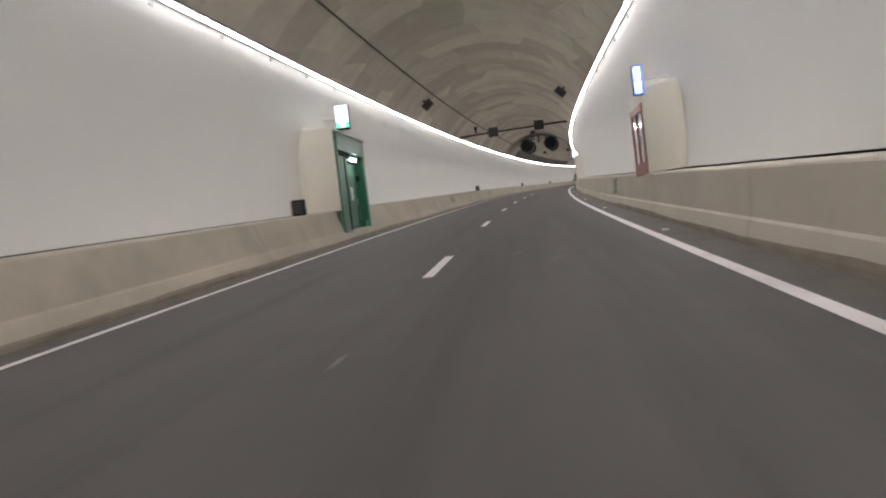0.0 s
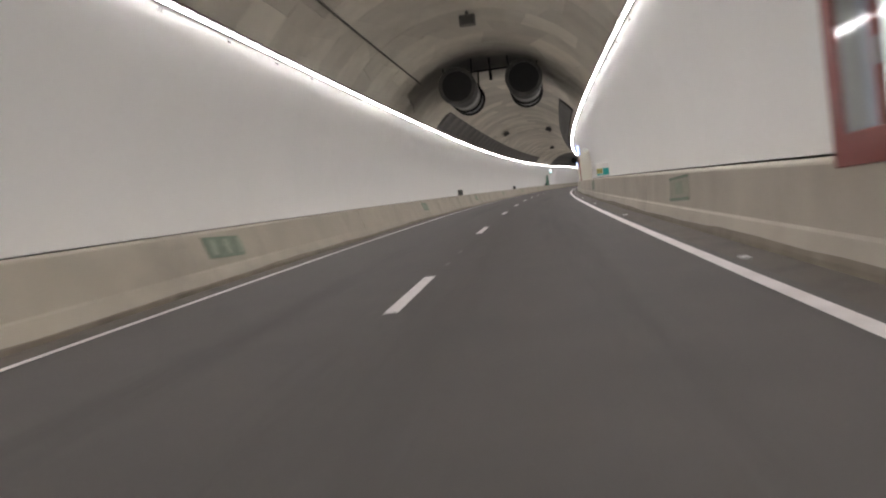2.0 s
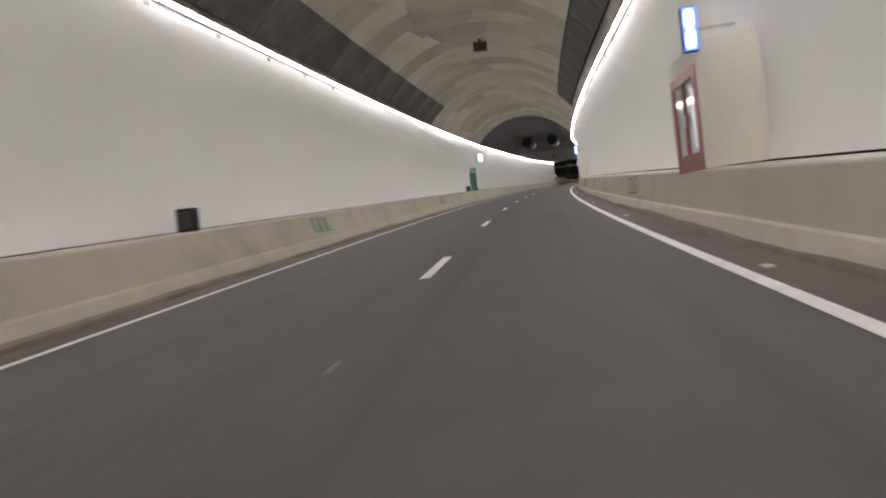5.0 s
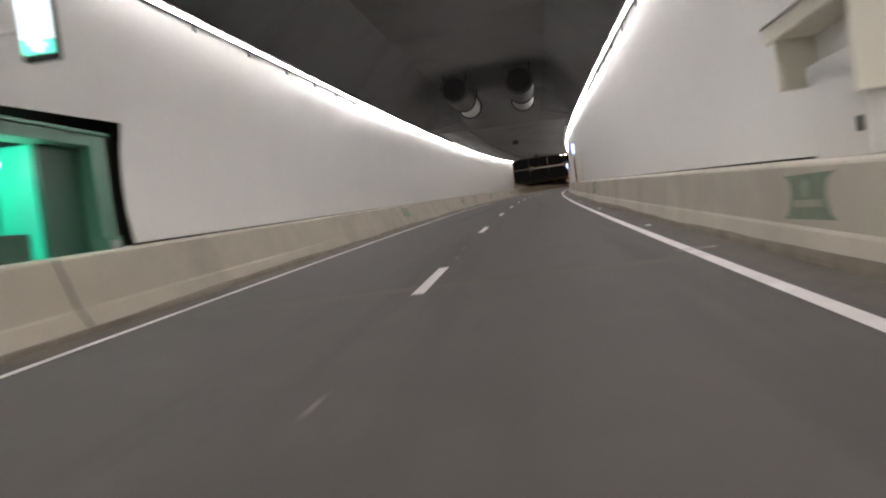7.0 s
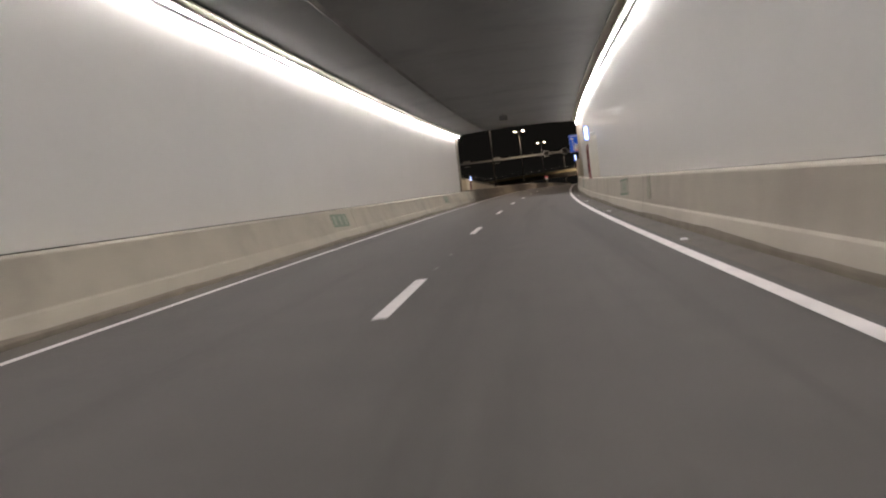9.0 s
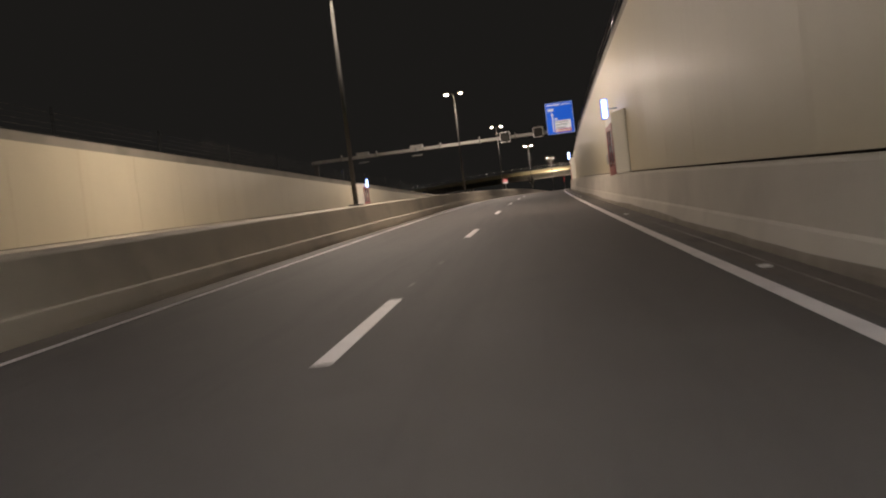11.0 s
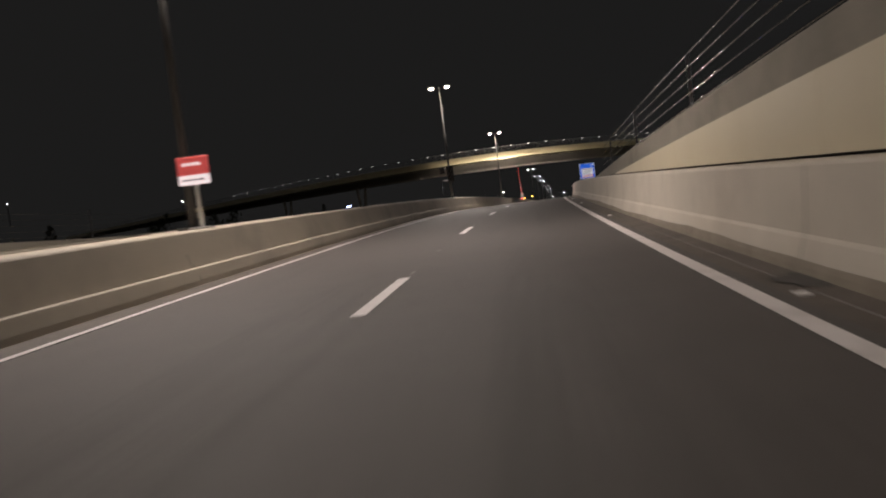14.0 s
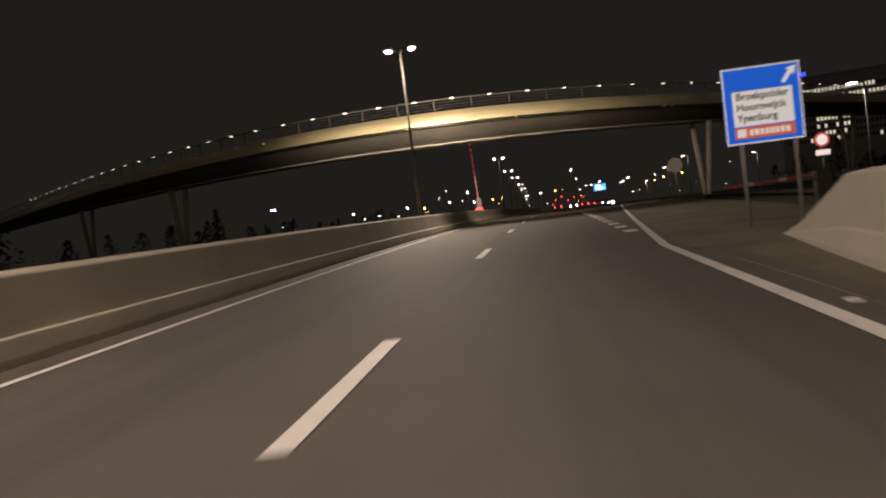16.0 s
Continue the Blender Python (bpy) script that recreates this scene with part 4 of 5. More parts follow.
tie = thing("fan_cable_tray", at(98.5, -3.4, 6.35), "dark cable tray with a hanging camera between the fans", "cable tray")
part("tray", boxes("tray", [(-1.2, 1.2, -0.05, 0.05, -0.12, -0.06)], "black", 0.01), tie)
part("post", boxes("post", [(-0.06, 0.06, -0.06, 0.06, -0.55, 0.5)], "black", 0.01), tie)


def tunnel_gantry(s):
    t = thing("sign_gantry", at(s, 0, 0, True), "dark round bar across the vault with two matrix sign boxes", "gantry")
    part("bar", tube("bar", [((-7.25, 0, 4.85), (0.45, 0, 5.0), 0.06, 0.06)], "black"), t, "dark steel bar")
    for x, z in ((-4.88, 4.9), (-1.64, 4.98)):
        b = part("matrix_box", boxes("matrix_box", [(x - 0.33, x + 0.33, -0.3, 0.12, z - 0.32, z + 0.32)], "black", 0.02), t, "black switched-off matrix sign")
        part("visor", boxes("visor", [(x - 0.27, x + 0.27, -0.33, -0.3, z - 0.26, z + 0.26)], "ink", 0.005), b)
    part("camera", boxes("camera", [(-6.15, -6.05, -0.2, 0.1, 5.0, 5.3), (-6.2, -6.0, -0.25, 0.1, 5.28, 5.42)], "black", 0.01), t, "small black camera")
    for x0, x1, z in ((-7.4, -6.7, 4.78), (0.1, 0.6, 4.96)):
        part("foot", boxes("foot", [(x0, x1, -0.1, 0.1, z - 0.07, z + 0.09)], "dark", 0.01), t, "dark steel foot bracket")
    return t


tunnel_gantry(57.6)


def route_panel(m, side):
    """A faded green escape route panel on the barrier; side +1 for the right barrier."""
    t = thing("route_panel", m, "faded green escape route panel with pale arrows on the barrier", "sign", "escape route panels")
    x = -0.004 * side
    part("plate", boxes("plate", [(min(0, 2 * x), max(0, 2 * x), -0.95, 0.95, -0.2, 0.2)], "palegreen", 0), t)
    cells = [(-0.62, 0.3), (0.0, 0.42), (0.62, 0.3)]
    for y, w in cells:
        part("pictogram", boxes("pictogram", [(min(2 * x, 3 * x), max(2 * x, 3 * x), y - 0.12, y + 0.12, -0.14, 0.15)], "palewhite", 0), t, "pale pictogram")
    return t


def bleached_panel(m):
    t = thing("route_panel", m, "bleached escape route panel with faded green bars on the barrier", "sign", "escape route panels")
    part("plate", boxes("plate", [(-0.008, 0.0, -0.98, 0.98, -0.22, 0.22)], "fadedgrey", 0), t)
    part("top_bar", boxes("top_bar", [(-0.012, -0.008, -0.98, 0.98, 0.17, 0.22)], "palegreen", 0), t, "faded green bar")
    part("bottom_bar", boxes("bottom_bar", [(-0.012, -0.008, -0.98, 0.98, -0.22, -0.16)], "palegreen", 0), t, "faded green bar")
    part("pictogram", boxes("pictogram", [(-0.011, -0.008, -0.4, 0.3, -0.1, 0.12)], "palewhite", 0), t, "pale pictogram field")
    return t


def waisted_panel(m):
    t = thing("route_panel", m, "faded green waisted escape panel on the concrete barrier", "sign", "escape route panels")
    w = [(0.72, -0.22), (0.58, -0.16), (0.5, -0.05), (0.46, 0.04), (0.5, 0.14), (0.6, 0.19), (0.72, 0.22)]
    rim = w + [(-a, b) for a, b in reversed(w)]
    n = len(rim)
    me = mesh_of("plate", [(0, y, z) for y, z in rim] + [(-0.008, y, z) for y, z in rim], [tuple(range(n, 2 * n))] + [(i, (i + 1) % n, n + (i + 1) % n, n + i) for i in range(n)], "palegreen")
    part("plate", me, t, "faded green plate")
    part("pictogram", tube("pictogram", [((-0.008, 0.05, 0.08), (-0.012, 0.05, 0.08), 0.09, 0.09)], "palewhite", 12), t, "pale pictogram")
    part("band", boxes("band", [(-0.012, -0.008, -0.4, 0.4, -0.1, -0.03)], "fadedgrey", 0), t, "pale band")
    return t


LEAN_R, LEAN_L = math.degrees(math.atan2(0.04, 0.58)), math.degrees(math.atan2(0.195, 0.59))
rp = bleached_panel(at(52.7, 0.679, 0.625) @ pose(0, 0, 0, 0, LEAN_R, 0))
hg = waisted_panel(at(25.8, 0.679, 0.60) @ pose(0, 0, 0, 0, LEAN_R, 0))
copy_thing(hg, at(225.3, 0.679, 0.60) @ pose(0, 0, 0, 0, LEAN_R, 0))
gp = route_panel(at(77.6 + 24.92, 0.679, 0.625) @ pose(0, 0, 0, 0, LEAN_R, 0), 1)
copy_thing(gp, at(77.6 + 24.92 * 5, 0.679, 0.625) @ pose(0, 0, 0, 0, LEAN_R, 0))
for k in (3, 5, 6, 7, 10, 11, 12, 13):
    copy_thing(rp, at(77.6 + 24.92 * (k - 3), 0.679, 0.625) @ pose(0, 0, 0, 0, LEAN_R, 0))
lp = route_panel(at(51.4, -7.507, 0.60) @ pose(0, 0, 0, 0, -LEAN_L, 0), -1)
for k in range(3, 14):
    if k != 9:
        copy_thing(lp, at(25.05 * k + 1.7, -7.507, 0.60) @ pose(0, 0, 0, 0, -LEAN_L, 0))
for s, film in ((297.0, "fadedgrey"), (397.3, "palegreen")):
    t = thing("marker_plate", at(s, 0.679, 0.62) @ pose(0, 0, 0, 0, LEAN_R, 0), "small faded grey green plate on the concrete barrier", "sign")
    part("plate", boxes("plate", [(-0.02, 0.0, -0.24, 0.24, -0.22, 0.06)], film, 0.004), t)
    part("cap", boxes("cap", [(-0.02, 0.0, -0.24, 0.24, 0.065, 0.28)], "fadedgrey", 0.004), t, "grey upper plate")

hy = thing("hydrant_sign", at(99.7, 1.02, 0.93), "white sign plate with yellow and teal fields on a short post", "sign")
part("plate", boxes("plate", [(-0.29, 0.29, -0.02, 0.02, 0.08, 0.66)], "white", 0.012), hy, "white plate")
part("yellow_field", boxes("yellow_field", [(-0.27, -0.01, -0.026, -0.02, 0.2, 0.42)], "yellowfilm", 0), hy, "pale yellow field")
part("teal_field", boxes("teal_field", [(0.01, 0.27, -0.026, -0.02, 0.11, 0.42)], "tealfilm", 0), hy, "teal field")
part("teal_band", boxes("teal_band", [(-0.27, -0.01, -0.026, -0.02, 0.11, 0.18)], "tealfilm", 0), hy, "teal band")
for i in range(3):
    part("text_bar", boxes("text_bar", [(-0.24 + 0.08 * i, -0.21 + 0.08 * i, -0.029, -0.026, 0.22, 0.4)], "conduit", 0), hy, "dark unreadable bar")
part("post", boxes("post", [(-0.03, 0.03, 0.02, 0.06, 0.0, 0.6)], "steel", 0.005), hy)

hood = thing("hose_cabinet", at(224.6, 1.36, 1.0), "cream hose cabinet with a dark edged hood on the curved wall", "cabinet")
part("hood", boxes("hood", [(-0.42, 0.05, 0.0, 2.4, 1.36, 1.56)], "cream", 0.02), hood, "cream metal hood")
part("drip_edge", boxes("drip_edge", [(-0.45, 0.05, -0.03, 2.43, 1.56, 1.6)], "alu", 0.008), hood, "dark drip edge")
for row in ((-0.4, 0.05, 0.0, 0.06, 0.5, 1.4), (-0.4, 0.05, 2.1, 2.2, 0.8, 1.4)):
    part("cheek", boxes("cheek", [row], "cream", 0.01), hood, "cream metal cheek")
part("body", boxes("body", [(-0.3, 0.05, 0.1, 1.5, -0.07, 0.95)], "panel", 0.02), hood, "cream cabinet body")
part("lock", boxes("lock", [(-0.33, -0.3, 0.2, 0.28, 0.16, 0.3)], "black", 0.005), hood)

lit_sign(at(412.4, -17.5, 2.85), -1, False, 0.75)

# a thin dark box drawn for the slot in the barrier
t = thing("wall_slot", at(494.7, 0.68, 0.6) @ pose(0, 0, 0, 0, LEAN_R, 0), "narrow dark upright slot mark on the concrete barrier", "plate")
part("plate", boxes("plate", [(-0.012, 0.0, -0.06, 0.06, -0.2, 0.2)], "dark", 0.004), t)
# irregular dark patch lying flat in the gutter
sc = mesh_of("tar_stain", [(0.18 * math.cos(a) * (1 + 0.3 * math.sin(3 * a)), 0.42 * math.sin(a) * (1 + 0.2 * math.cos(5 * a)), 0) for a in [i * math.pi / 9 for i in range(18)]], [tuple(range(18))], "joint")
tagged(part("tar_stain", sc, None, "", at(441.6, 0.47, -0.012, True)), "dark patch in the gutter", "stain", kind="structure")
for s, lat in ((488.9, -5.84), (489.1, -5.43), (10.8, -1.74), (12.2, -2.3)):
    tagged(part("paint_scuff", scuff, None, "", at(s, lat, -0.002, True, 25.0)), "faint worn paint remnant on the asphalt", "road marking", "worn paint marks", "structure")

# ---------------------------------------------------------------- open ramp


def wall_top(s):
    return 4.66 - 0.0447 * (min(s, 417.0) - 375.0) - 0.0413 * max(0.0, s - 417.0)


def coping_top(s):
    return 2.67 - 0.0426 * (s - 430.5)


def far_top(s):
    return 3.78 - 0.0377 * (s - 389.9)


wall_open = structure("wall_right_3", sweep("wall_right_3", lambda s: [(1.10, 0.6), (1.10, max(0.94, wall_top(s) - 0.02)), (1.45, max(0.94, wall_top(s) - 0.02))], COVER_END, 461, 3, "joint"), "retaining wall behind tan cladding panels", "wall")
for i in range(40):
    a = COVER_END + 0.01 + 3.0 * i
    b = min(a + 2.985, 460.8)
    v, f = [], []
    for s in (a, b):
        for x in (COVER_R, COVER_R + 0.06):
            v += [place(s, x + 0.02 * (k == 1), z) for k, z in enumerate((0.96, max(0.965, wall_top(s))))]
    f = [(0, 1, 5, 4), (1, 3, 7, 5), (0, 2, 3, 1), (4, 5, 7, 6), (2, 6, 7, 3), (0, 4, 6, 2)]
    part("panel", mesh_of("panel", v, f, "rampclad"), wall_open)
structure("portal_jamb", sweep("portal_jamb", [(-9.3, 0.9), (COVER_L - 0.02, 0.9), (COVER_L - 0.02, 5.33), (-9.3, 5.33)], COVER_END - 0.02, COVER_END + 0.3, 0.32, "barrier", closed=True, caps=True), "concrete end of the tunnel's dividing wall", "wall")
structure("coping", sweep("coping", lambda s: [(1.06, max(0.93, wall_top(s) + 0.005)), (1.12, max(0.935, wall_top(s) + 0.02)), (1.13, max(0.94, coping_top(s))), (1.16, max(0.95, coping_top(s) + 0.02)), (1.6, max(0.95, coping_top(s) + 0.02)), (1.64, max(0.9, coping_top(s) - 0.06)), (2.35, coping_top(s) - 0.1)], COVER_END, 479, 2.5, "coping"), "grey concrete upstand over the retaining wall", "coping")


def wire_fence(s0, s1, lat, top, label, thick, low, step):
    """Five tight round wires on thin flat posts along a wall's coping."""
    t = thing("wire_fence", at(s0, 0, 0), label, "fence")
    inv = t.matrix_basis.inverted()
    n = int((s1 - s0) / 4)
    for k in range(5):
        v, f = [], []
        for i in range(n + 1):
            s = s0 + (s1 - s0) * i / n
            c = inv @ place(s, lat, top(s) + low + step * k)
            v += [(c.x + thick * math.cos(a * math.pi / 4), c.y, c.z + thick * math.sin(a * math.pi / 4)) for a in range(8)]
        for i in range(n):
            for j in range(8):
                f.append((8 * i + j, 8 * i + (j + 1) % 8, 8 * i + 8 + (j + 1) % 8, 8 * i + 8 + j))
        part("wire", mesh_of("wire", v, f, "wire", True), t, "bright steel wire")
    post = boxes("post", [(-0.03, 0.03, -0.005, 0.005, -0.02, 1.12)], "ink", 0.001)
    for i in range(0, n + 1, 2):
        s = s0 + (s1 - s0) * i / n
        p = part("post", post, t)
        p.matrix_basis = inv @ at(s, lat + 0.03, top(s))
    return t


wire_fence(346, 470, 1.45, coping_top, "steel fence of five tight wires on posts above the wall", 0.010, 0.2, 0.225)
wire_fence(344, 468, -18.5, far_top, "steel fence of five tight wires along the far wall", 0.006, 0.15, 0.2)

# other carriageway and its wall
structure("road_2", sweep("road_2", [(-17.35, -0.022), (-13.8, 0.0), (-10.30, -0.022)], COVER_END, 660, 5, "asphalt"), "asphalt of the opposite carriageway", "road")
structure("edge_line_2", sweep("edge_line_2", [(-16.95, -0.012), (-16.8, -0.012)], COVER_END, 640, 5, "paint"), "white edge line of the opposite carriageway", "road marking")
structure("barrier_far", sweep("barrier_far", [(-17.3, -0.04), (-17.5, 0.3), (-17.65, 0.9), (-18.2, 0.92)], COVER_END, 500, 4, "barrier"), "concrete barrier of the opposite carriageway", "barrier")
wall_far = structure("wall_far", sweep("wall_far", lambda s: [(-18.08, 0.7), (-18.08, max(0.9, far_top(s) - 0.4)), (-18.5, max(0.9, far_top(s) - 0.4))], COVER_END, 462, 4, "joint"), "retaining wall beyond the opposite carriageway", "wall")
for i in range(30):
    a = COVER_END + 4.0 * i
    v = []
    for s in (a, a + 3.985):
        for x in (-18.0, -18.06):
            v += [place(s, x, 0.94), place(s, x, max(0.95, far_top(s) - 0.38))]
    part("panel", mesh_of("panel", v, [(0, 1, 5, 4), (1, 3, 7, 5), (0, 2, 3, 1), (4, 5, 7, 6), (2, 6, 7, 3), (0, 4, 6, 2)], "rampclad"), wall_far)
structure("coping_far", sweep("coping_far", lambda s: [(-18.03, max(0.9, far_top(s) - 0.37)), (-18.1, max(0.91, far_top(s) - 0.35)), (-18.11, max(0.92, far_top(s) - 0.02)), (-18.15, max(0.94, far_top(s))), (-18.8, max(0.94, far_top(s))), (-19.2, max(0.9, far_top(s) - 0.1))], COVER_END, 472, 3, "coping"), "grey concrete upstand of the far retaining wall", "coping")
# solid dark slab replaces the unlit inside of the other tube
structure("portal_side", sweep("portal_side", [(-18.9, -0.3), (-8.9, -0.3), (-8.9, 5.4), (-18.9, 5.4)], COVER_END - 0.3, COVER_END, 0.3, "joint", closed=True, caps=True), "unseen dark slab standing in for the opposite tunnel mouth", "wall")


# ---------------------------------------------------------------- ground
gv, gf = [], []


def add_sheet(profile, s0, s1, step):
    n = int(round((s1 - s0) / step))
    base = len(gv)
    for i in range(n + 1):
        s = s0 + (s1 - s0) * i / n
        pr = profile(s)
        gv.extend(place(s, a, b) for a, b in pr)
    k = len(pr)
    for i in range(n):
        for j in range(k - 1):
            a = base + i * k + j
            gf.append((a, a + 1, a + 1 + k, a + k))


def right_level(s):
    return coping_top(s) - 0.1 if s < 476 else max(-0.06, coping_top(476) - 0.1 - (s - 476) * 0.03)


add_sheet(lambda s: [(2.3, right_level(s)), (6, right_level(s) + 0.1), (40, right_level(s) + 0.2), (450, right_level(s) + 0.2)], COVER_END - 2, 504, 4)
add_sheet(lambda s: [(0.17 + gore(s), -0.03), (2.4 + gore(s), -0.06), (7 + gore(s), -0.1), (40, -0.1), (450, -0.1)], 503, 700, 4)
add_sheet(lambda s: [(-450, far_top(min(s, 462)) - 0.1), (-40, far_top(min(s, 462)) - 0.1), (-19.1, far_top(min(s, 462)) - 0.1)] if s < 470 else [(-450, 0.3), (-40, 0.2), (-17.3, -0.04)], COVER_END - 2, 700, 4)
add_sheet(lambda s: [(-450, 7.62), (450, 7.62)], -500, COVER_END - 1.2, 20)
add_sheet(lambda s: [(-900, -0.4), (0, -0.4), (900, -0.4)], 700, 2400, 100)
add_sheet(lambda s: [(-2000, -1.2), (-440, -1.0)], -400, 2000, 100)
add_sheet(lambda s: [(440, -1.0), (900, -1.2)], -400, 2000, 100)
tagged(new("ground", mesh_of("ground", gv, gf, "soil")), "dark night-time verge grass and earth", "ground", kind="structure")
structure("verge", sweep("verge", lambda s: [(0.17 + gore(s), -0.02), (2.1 + gore(s), 0.0), (4.4 + gore(s), -0.02)] if s > 511 else [(0.62, -0.03), (2.4, -0.03), (4.4, -0.03)], 503, 590, 3, "verge"), "stony verge beside the exit lane", "verge")
structure("footpath", sweep("footpath", lambda s: [(6.4 + (s - 500) * 0.05, 0.02), (8.4 + (s - 500) * 0.05, 0.02)], 515, 620, 5, "gutter"), "paved path beyond the verge", "path")

gr = random.Random(21)
tv, tf = [], []
for i in range(5200):
    s = 346 + 132 * gr.random()
    c = place(s, 1.64 + 0.7 * gr.random() ** 2, coping_top(s) - 0.08)
    b0, h, w = len(tv), 0.06 + 0.16 * gr.random(), 0.012 + 0.02 * gr.random()
    a, dx, dy = gr.uniform(0, 6.28), gr.uniform(-0.07, 0.07), gr.uniform(-0.07, 0.07)
    e = Vector((w * math.cos(a), w * math.sin(a), 0))
    tv += [c - e, c + e, c + Vector((dx, dy, h))]
    tf.append((b0, b0 + 1, b0 + 2))
tagged(new("grass_edge", mesh_of("grass_edge", tv, tf, "soil")), "ragged dark grass along the coping edge", "grass", kind="stuff")

# ---------------------------------------------------------------- lamp masts


def lamp_mast(m, lens="lampglass"):
    t = thing("lamp_mast", m, "tall grey lamp mast with two lit warm heads", "street lamp", "median lamp masts")
    part("pole", tube("pole", [((0, 0, 0.03), (0, 0, 8.65), 0.09, 0.05)], "mastpaint"), t, "dull grey pole")
    part("base_plate", boxes("base_plate", [(-0.24, 0.24, -0.24, 0.24, 0, 0.05)], "mastpaint", 0.01), t)
    for sx in (-1, 1):
        part("arm", tube("arm", [((0, 0, 8.5), (sx * 0.5, 0, 8.62), 0.035, 0.03)], "mastpaint", 8), t)
        hd = part("lamp_head", boxes("lamp_head", [(sx * 0.62 - 0.26, sx * 0.62 + 0.26, -0.15, 0.15, 8.6, 8.72)], "alu", 0.03), t, "grey lamp head")
        part("lens", boxes("lens", [(sx * 0.62 - 0.12, sx * 0.62 + 0.12, -0.11, 0.11, 8.535, 8.6)], lens, 0.01), hd, "glowing warm lens")
    return t


MASTS = [371.0, 411.0, 451.0, 497.0, 540.0]
mast = lamp_mast(at(MASTS[0], -8.6, 0.92))
for s in MASTS[1:]:
    copy_thing(mast, at(s, -8.6, 0.92))
for s in MASTS:
    for sx in (-1, 1):
        for aim in (-52, 52):
            la = bpy.data.lights.new("mast_light", "SPOT")
            la.shadow_soft_size, la.energy, la.color = 0.28, LAMP_WATTS, (1.0, 0.825, 0.69)
            la.spot_size, la.spot_blend = radians(162), 1.0
            # last mast's forward spots, boosted tenfold and narrowed to brighten the bridge
            if s == 540.0 and aim > 0:
                la.energy, la.spot_size = LAMP_WATTS * 10.0, radians(58)
            lo = new("mast_light", la)
            lo.matrix_basis = at(s, -8.6 + sx * 0.62, 0.92 + 8.40) @ pose(0, 0, 0, 78 if s == 540.0 and aim > 0 else aim, 0, 0) @ pose(0, 0, 0, 0, (-12 if s == 540.0 else -34 if sx < 0 else -24) * sx, 0)
far_mast = lamp_mast(at(611, -9.8, -0.4), "coldlens")
for s, lat in ((645, -11.7), (675, -13.5), (722, -17.3), (764, -21.0), (806, -24.8), (885, -32), (965, -39.6)):
    copy_thing(far_mast, at(s, lat, -0.4) if s < 700 else pose(*place(s, lat, -0.4), 0, 0, -math.degrees(HEAD[-1])))

# ---------------------------------------------------------------- overhead gantry with sign


def bars_of_text(x0, x1, z, h, depth, rnd):
    rows, x = [], x0
    while x < x1 - 0.05:
        w = rnd.uniform(0.05, 0.09)
        rows.append((x, min(x + w, x1), depth - 0.004, depth, z, z + h))
        x += w + 0.025
    return rows


gan = thing("overhead_gantry", at(417.6, 0, 0), "pale steel gantry beam over both carriageways", "gantry")
part("beam", boxes("beam", [(-24.0, 1.4, -0.16, 0.16, 5.46, 5.74)], "beam", 0.03), gan, "pale grey box beam")
for x, z0 in ((-23.6, far_top(417.6) - 0.3),):
    part("post", boxes("post", [(x - 0.17, x + 0.17, -0.17, 0.17, z0, 5.42)], "mastpaint", 0.02), gan, "grey steel post")
for x in (-21.0, -17.5, -13.6, -11.2, -7.4, -4.0):
    part("clamp", boxes("clamp", [(x - 0.05, x + 0.05, -0.24, 0.24, 5.38, 5.98)], "dark", 0.01), gan)
for x in (-13.2, -18.5):
    part("junction_box", boxes("junction_box", [(x - 0.9, x + 0.3, -0.28, 0.1, 5.74, 6.02)], "beam", 0.02), gan)
    part("lower_rail", boxes("lower_rail", [(x - 0.8, x + 0.2, -0.3, -0.2, 5.0, 5.08)], "beam", 0.01), gan)
for x, z in ((-4.97, 5.6), (-1.86, 5.68)):
    b = part("matrix_sign", boxes("matrix_sign", [(x - 0.45, x + 0.45, -0.5, -0.16, z - 0.45, z + 0.45)], "black", 0.08), gan, "black switched-off matrix sign")
    part("border", boxes("border", [(x - 0.475, x - 0.435, -0.53, -0.45, z - 0.39, z + 0.39), (x + 0.435, x + 0.475, -0.53, -0.45, z - 0.39, z + 0.39), (x - 0.41, x + 0.41, -0.53, -0.45, z + 0.425, z + 0.465), (x - 0.41, x + 0.41, -0.53, -0.45, z - 0.465, z - 0.425)], "white", 0.015), b, "white border")
rnd = random.Random(3)
bs = thing("direction_sign", at(417.2, 0.27, 5.27), "large blue direction sign with white arrow on the gantry", "road sign")
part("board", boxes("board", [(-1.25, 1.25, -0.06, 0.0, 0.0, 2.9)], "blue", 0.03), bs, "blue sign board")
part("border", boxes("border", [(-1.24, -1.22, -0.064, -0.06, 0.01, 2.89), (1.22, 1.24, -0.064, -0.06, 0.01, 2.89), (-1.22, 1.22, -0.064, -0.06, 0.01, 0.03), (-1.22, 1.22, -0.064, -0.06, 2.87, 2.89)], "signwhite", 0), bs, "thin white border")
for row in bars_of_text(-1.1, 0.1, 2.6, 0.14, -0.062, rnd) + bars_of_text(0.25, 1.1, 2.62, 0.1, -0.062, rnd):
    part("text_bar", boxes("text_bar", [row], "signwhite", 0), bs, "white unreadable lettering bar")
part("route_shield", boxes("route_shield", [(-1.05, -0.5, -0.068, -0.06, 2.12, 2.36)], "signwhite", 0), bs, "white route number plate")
part("arrow", boxes("arrow", [(-0.72, -0.64, -0.068, -0.06, 0.2, 1.8), (-0.64, -0.32, -0.068, -0.06, 1.36, 1.43)], "signwhite", 0), bs, "white arrow")
